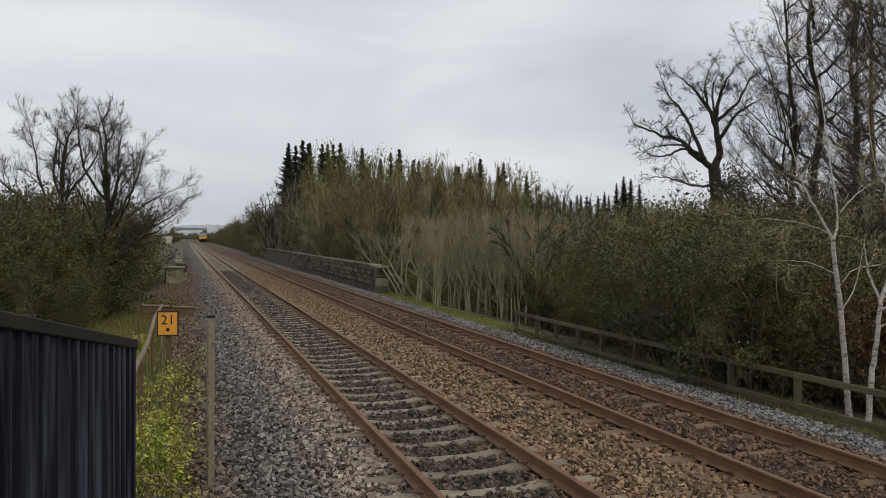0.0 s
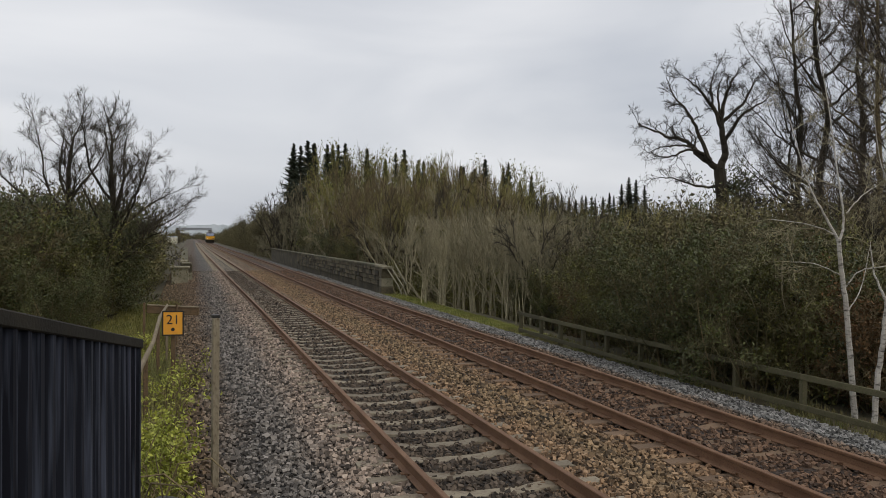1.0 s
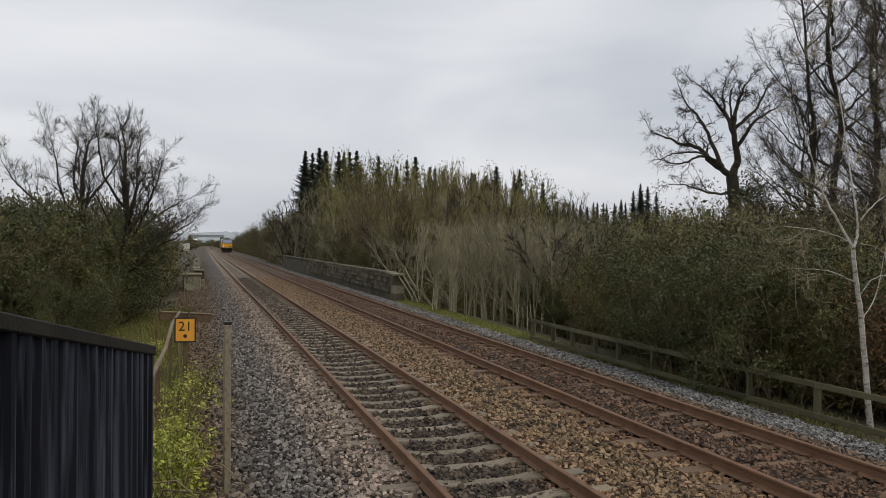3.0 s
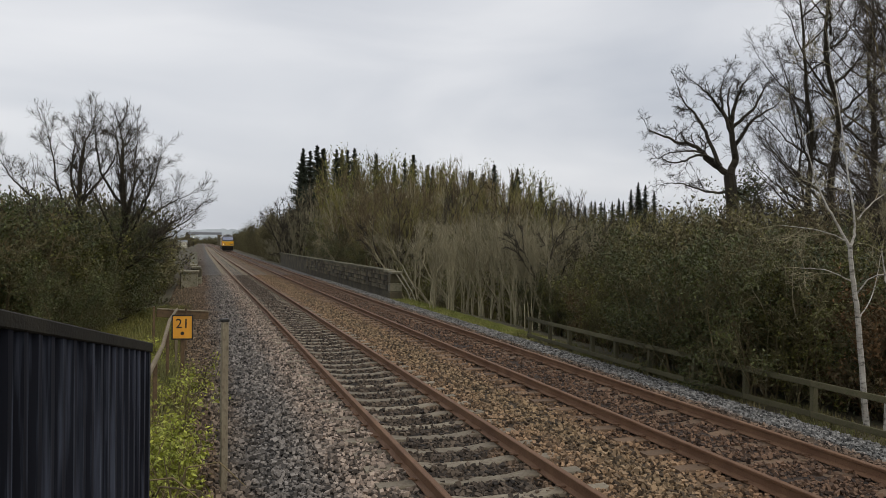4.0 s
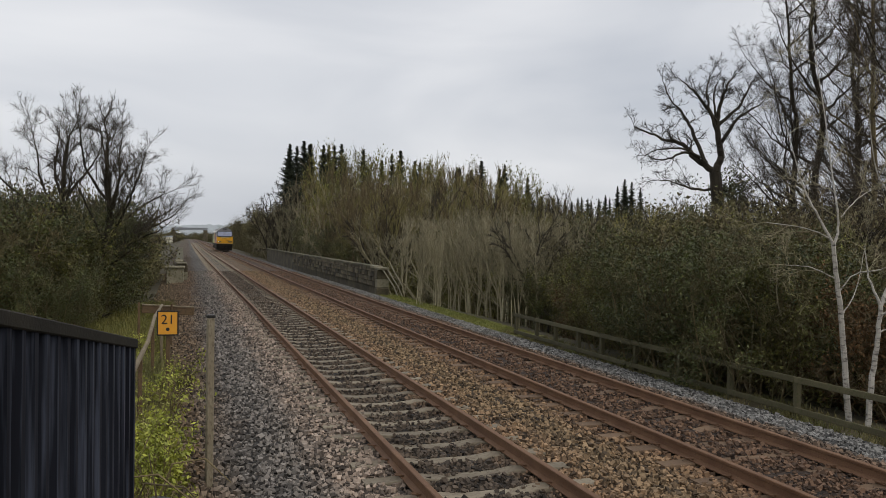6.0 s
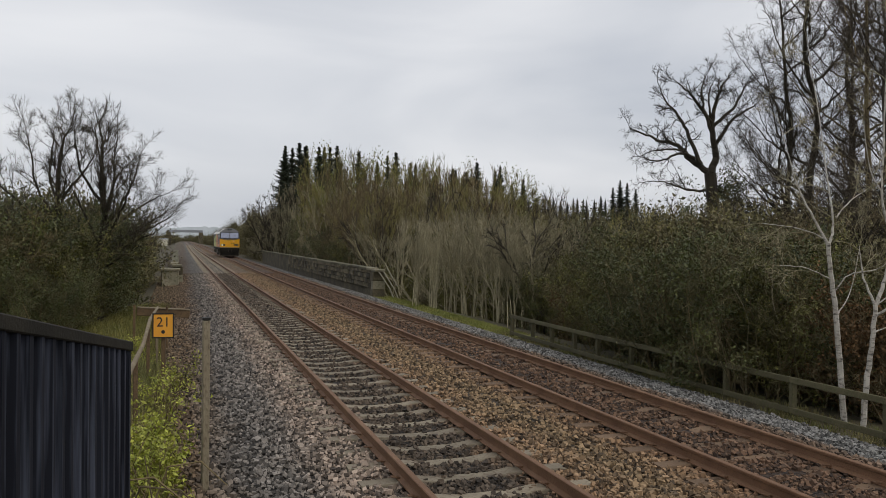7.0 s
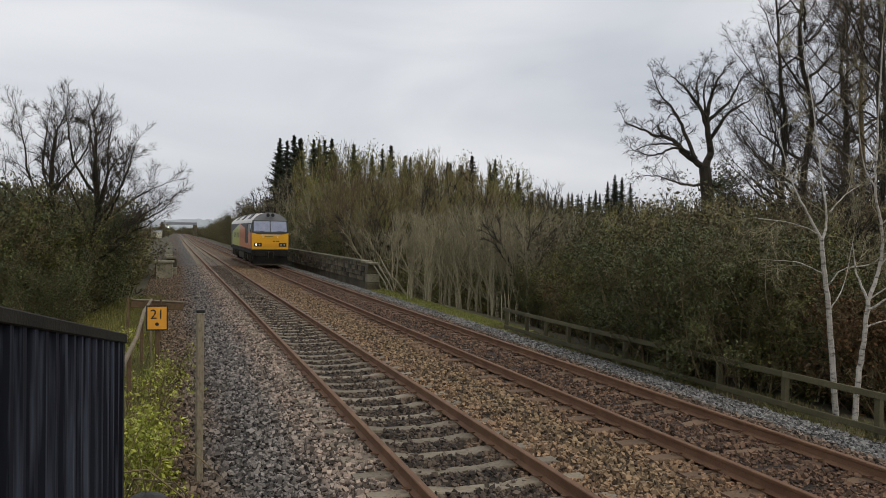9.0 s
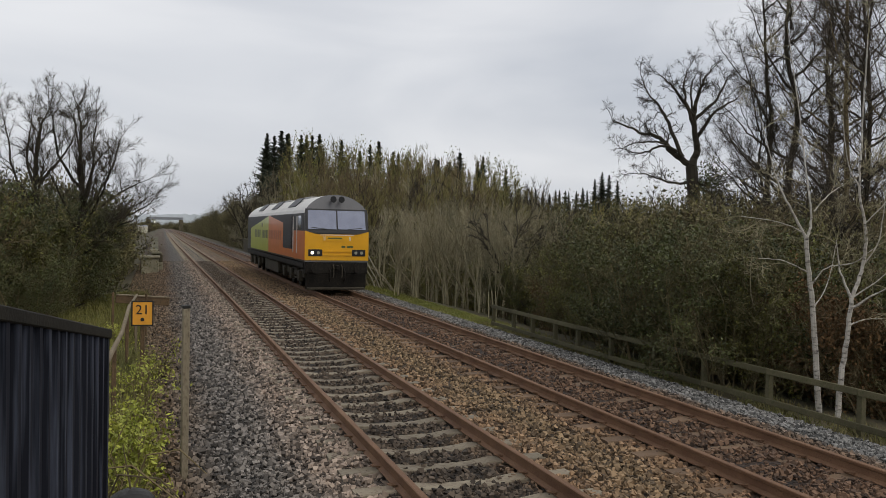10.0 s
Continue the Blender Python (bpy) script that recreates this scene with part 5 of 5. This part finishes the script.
    for sx in (-1, 1):
        slab("lamp_box", [(sx * 1.18, 1.44), (sx * .62, 1.44), (sx * .62, 1.70), (sx * 1.18, 1.70)][::sx], .05, black, front)
        for cxx in (sx * .78, sx * 1.02):
            bm = bmesh.new()
            bmesh.ops.create_cone(bm, cap_ends=True, segments=18, radius1=.062, radius2=.062, depth=.03)
            o = part("headlight", bm, lampm if sx < 0 and abs(cxx) > .9 else lensm, lo, "round headlight")
            o.matrix_basis = pose(cxx, -.06, 1.57, 90, 0, 0)
        slab("wiper", [(sx * .45, 2.50), (sx * .45, 2.52), (sx * 1.05, 2.57), (sx * 1.05, 2.55)], .035, black, front)
        for u in (.50, .545):
            slab("lamp_bracket", [(sx * u, 2.06), (sx * (u + .02), 2.06), (sx * (u + .02), 2.22), (sx * u, 2.22)], .055, white, front)
    # horns on the dome
    for sx in (-1, 1):
        o = part("horn", rod([(0, 0, 0), (0, -.2, 0), (0, -.3, 0)], [.05, .07, .13], 12), black, lo)
        o.matrix_basis = pose(sx * .17, .35, 3.68)
    # roof hatches
    for y in (3.4, 9.0, 14.6):
        part("roof_hatch", bbox(-.5, .5, y, y + 2.4, 3.76, 3.895, .02), hatch, lo)
        for sx in (-1, 1):
            o = part("roof_grille", bbox(-.28, .28, 0, 2.0, -.01, .02), black, lo)
            o.matrix_basis = pose(sx * .95, y, 3.63, 0, sx * 44, 0)
    # front below the body: buffer beam, buffers, coupling, plough
    part("buffer_beam", bbox(-1.3, 1.3, .03, .35, .72, 1.22, .03), under, lo)
    part("plough", bbox(-1.25, 1.25, .12, .2, .12, .74, .03, pose(0, 0, 0, 6, 0, 0)), under, lo)
    for sx in (-1, 1):
        o = part("buffer", rod([(0, .1, 0), (0, -.35, 0), (0, -.36, 0), (0, -.42, 0)], [.11, .1, .23, .23], 16), under, lo)
        o.matrix_basis = pose(sx * .87, 0, .98)
        o = part("brake_hose", rod([(0, 0, .95), (.03, -.12, .8), (.02, -.14, .55), (0, -.08, .45)], .03, 8), under, lo)
        o.matrix_basis = pose(sx * .3, 0.02, 0)
    part("plough_edge", bbox(-1.2, 1.2, .02, .12, .10, .2, .02), gear, lo, "scuffed grey lower edge")
    for q in (-.15, .2):
        part("pipe", rod([(q, .0, 1.1), (q + .02, -.1, .95), (q, -.12, .6)], .025, 6), gear, lo)
    part("coupling_hook", bbox(-.06, .06, -.25, .03, .92, 1.08, .02), under, lo)
    part("underframe", bbox(-1.15, 1.15, .35, LEN - .2, .85, 1.13, .02), under, lo)
    part("fuel_tank", bbox(-1.2, 1.2, 8.0, 13.0, .3, .9, .06), gear, lo)
    for sx in (-1, 1):
        part("solebar", bbox(sx * 1.31 - .03, sx * 1.31 + .03, .3, LEN - .3, .95, 1.14, .01), under, lo)
        part("step", bbox(sx * 1.2 - .1, sx * 1.2 + .1, 1.9, 2.5, .45, .5), gear, lo)
    wheels = []
    for by in (3.75, LEN - 3.75):
        bg = part("bogie", bbox(-1.1, 1.1, by - 2.6, by + 2.6, .55, .85, .04), under, lo)
        for sx in (-1, 1):
            part("side_frame", bbox(sx * 1.08 - .07, sx * 1.08 + .07, by - 2.7, by + 2.7, .5, .82, .04), gear, bg)
            for q in (-2.0, 0, 2.0):
                part("axle_box", bbox(sx * 1.18 - .1, sx * 1.18 + .1, by + q - .22, by + q + .22, .34, .78, .03), gear, bg)
                part("spring", rod([(sx * 1.16, by + q + .5, .45), (sx * 1.16, by + q + .5, .85)], .1, 10), gear, bg)
        for q in (-2.0, 0, 2.0):
            V, F = [], []
            for sx in (-1, 1):
                tube_into(V, F, [Vector((sx * .68, 0, 0)), Vector((sx * .71, 0, 0)), Vector((sx * .71, 0, 0)), Vector((sx * .82, 0, 0))], [.56, .56, .535, .53], 28)
                for a in range(6):
                    t = a * math.pi / 3
                    tube_into(V, F, [Vector((sx * .82, .3 * math.cos(t), .3 * math.sin(t))), Vector((sx * .84, .3 * math.cos(t), .3 * math.sin(t)))], [.07, .07], 6)
            tube_into(V, F, [Vector((-.7, 0, 0)), Vector((.7, 0, 0))], [.1, .1], 10)
            w = part("wheelset", (V, F), under, lo)
            wheels.append((w, by + q))
    lift = Matrix.Diagonal((1, 1, 1.035, 1))
    rolling = {w for w, _ in wheels}
    for c in lo.children:
        if c not in rolling:
            c.matrix_basis = lift @ c.matrix_basis
    return lo, wheels


# ---- far distance ----
def make_distance():
    rng = random.Random(2)
    V, F = [], []
    n = 1500
    for i in range(n + 1):
        b = -60 + 150 * i / n
        x, y = spot(b, 2600)
        h = 46 + 10 * noise.noise(Vector((b * .12, 0, 0))) + 5 * noise.noise(Vector((b * .6, 3, 0))) + 4 * noise.noise(Vector((b * 3.1, 7, 0))) + 3 * noise.noise(Vector((b * 9, 1, 0)))
        V += [(x, y, -20), (x, y, h), (x * 1.2, y * 1.2, h * .9)]
    for i in range(n):
        for j in (0, 1):
            a = i * 3 + j
            F.append((a, a + 3, a + 4, a + 1))
    # aerial haze is put into this backdrop's pale blue-grey colour and emission
    far = mat("far_hills_painted_haze", (.20, .22, .235), (.29, .31, .325), .02, 1.0, 0, .06, emit=.8, raw=True)
    tagged(part("backdrop_hills", (V, F), far), "backdrop of far hills, haze painted in as a pale glow", "hills", kind="structure")


def make_far_things():
    y = 620
    ob = thing("overbridge", "pale road bridge over the line far away", "bridge", m=pose(cx(y) + 3, y, cz(y)))
    pale = mat("pale_concrete_far", (.27, .28, .30), (.24, .25, .27), .3, .9, .1, 3, raw=True)
    part("deck", bbox(-13, 13, -3, 3, 7.0, 8.2, .1), pale, ob)
    part("parapet", bbox(-13, 13, -3.2, -2.9, 8.2, 8.9, .05), pale, ob)
    for x in (-13, 10):
        part("abutment", bbox(x, x + 3, -3, 3, -6, 7.0, .1), M["parapet_stone"], ob)
    y = 330
    s = thing("signal", "railway signal post with a white lamp", "signal", m=pose(-2.3 + cx(y), y, cz(y)))
    part("mast", rod([(0, 0, -.3), (0, 0, 4.2)], .09, 8), M["black"], s)
    part("head", bbox(-.3, .3, -.1, .1, 3.3, 4.4, .03), M["black"], s)
    part("lamp", bbox(-.14, .14, -.14, -.1, 3.7, 4.0, .03), mat("white_signal_lamp", (1, .98, .9), (1, .98, .9), 2, .3, 0, 5, emit=6), s)
    x, y = spot(-1.35, 560)
    b = thing("barn", "low white farm building far away", "building", m=pose(x, y, 2.0))
    part("wall", bbox(-3.6, 3.6, -2, 2, -3, 1.6), mat("white_wall", (.8, .8, .8), (.72, .72, .72), 1, .8, .1, 5), b)
    part("roof", rod([(-3.8, 0, 1.6), (3.8, 0, 1.6)], 1.1, 3), pale, b)


make_distance()
make_far_things()
plant()
make_verges()
dress_left()
make_parapets()
make_rail_fence()
loco, wheelsets = make_loco()
make_track(R1, R2, M["concrete"], "near railway track of rusty rails on pale concrete sleepers", 5.0, .677)
make_track(R3, R4, M["concrete_rust"], "far railway track of rusty rails on rust-stained concrete sleepers", 5.24, .708)


# ---- ballast stones near the standpoint ----
def make_stones():
    rng = np.random.default_rng(5)
    base = np.array([[x, y, z] for x in (-1, 1) for y in (-1, 1) for z in (-1, 1)], float)
    quads = np.array([(0, 1, 3, 2), (4, 6, 7, 5), (0, 4, 5, 1), (2, 3, 7, 6), (0, 2, 6, 4), (1, 5, 7, 3)])
    # across the line: from, to, share of stones that stay on the sleepers, how low they lie, first sleeper and spacing
    zones = [(-1.4, -.7, 1, 0, 5, 1), (-.7, 0.5, 1, 0, 5, 1), (.5, 1.3, 1, 0, 5, 1), (1.3, 1.85, 1, 0, 5, 1), (1.85, 2.30, .45, .012, 5.0, .677), (2.44, 3.80, .10, .010, 5.0, .677), (3.95, 4.35, .6, .006, 5.0, .677),
             (4.35, 5.4, 1, 0, 5, 1), (5.4, 5.90, .3, .012, 5.24, .708), (6.04, 7.40, .28, .014, 5.24, .708), (7.55, 8.05, .6, .004, 5.24, .708), (8.05, 8.9, 1, 0, 5, 1), (8.9, 10.45, 1, 0, 5, 1)]
    for x0, x1, cover, low, first, gap in zones:
        area = (x1 - x0)
        ya, yb = 5.2, 64
        y = ya + (yb - ya) * rng.random(int(area * (yb - ya) * 215)) ** (1.8 if x0 < 1 else 2.1)
        n = len(y)
        x = x0 + (x1 - x0) * rng.random(n)
        z = np.interp(x, [q[0] for q in BED], [q[1] for q in BED]) + rng.uniform(-.006, .042, n) - low
        if cover < 1:
            ph = ((y - first + gap / 2) % gap) - gap / 2
            patch = np.sin(y * 2.1 + x * 3.0) + np.sin(y * .83 - x * 5.1 + 1.0)
            edge = (x0 == 1.85) & (y > 8.6)
            z = z + edge * .012
            keep = edge | (np.abs(ph) > .10) | (rng.random(n) < cover * np.clip(1 + .9 * patch, .1, 3))
            x, y, z, n = x[keep], y[keep], z[keep], int(keep.sum())
        size = rng.uniform(.013, .033, (n, 1, 1)) * rng.uniform(.7, 1.2, (n, 1, 3))
        v = base[None] * size * rng.uniform(.5, 1.15, (n, 8, 1))
        a, b, c = (rng.uniform(0, 6.28, n) for _ in range(3))
        ca, sa, cb, sb = np.cos(a)[:, None], np.sin(a)[:, None], np.cos(b)[:, None], np.sin(b)[:, None]
        vx, vy, vz = v[..., 0], v[..., 1], v[..., 2]
        vx, vy = vx * ca - vy * sa, vx * sa + vy * ca
        vy, vz = vy * cb - vz * sb, vy * sb + vz * cb
        ox = np.interp(y, [q[0] for q in SIDE], [q[1] for q in SIDE])
        oz = np.interp(y, [q[0] for q in RISE], [q[1] for q in RISE])
        v = np.stack([vx + (x + ox)[:, None], vy + y[:, None], vz + (z + oz)[:, None]], -1).reshape(-1, 3)
        f = (quads[None] + (np.arange(n) * 8)[:, None, None]).reshape(-1, 4)
        me = bpy.data.meshes.new("ballast_stones")
        me.from_pydata(v.tolist(), [], f.tolist())
        tagged(part("ballast_stones", me, M["stones"]), "loose angular ballast stones", "stones", kind="stuff")


make_stones()


def motions():
    speed, end = 27.0, 31.3
    rows = []
    for i in range(41):
        t = i * .25
        y = end + speed * (10 - t)
        mid = (R3 + R4) / 2
        head = math.degrees(math.atan2(cx(y + 18) - cx(y + 3), 15))
        rows.append((t, pose(mid + cx(y), y, TOP + cz(y), math.degrees(math.atan2(cz(y + 18) - cz(y + 3), 15)), 0, -head)))
    walk(loco, rows)
    turn = math.degrees(speed / FPS / .53)
    for w, y in wheelsets:
        walk(w, [(i / FPS, pose(0, y, .53, turn * i, 0, 0)) for i in range(301)])


motions()
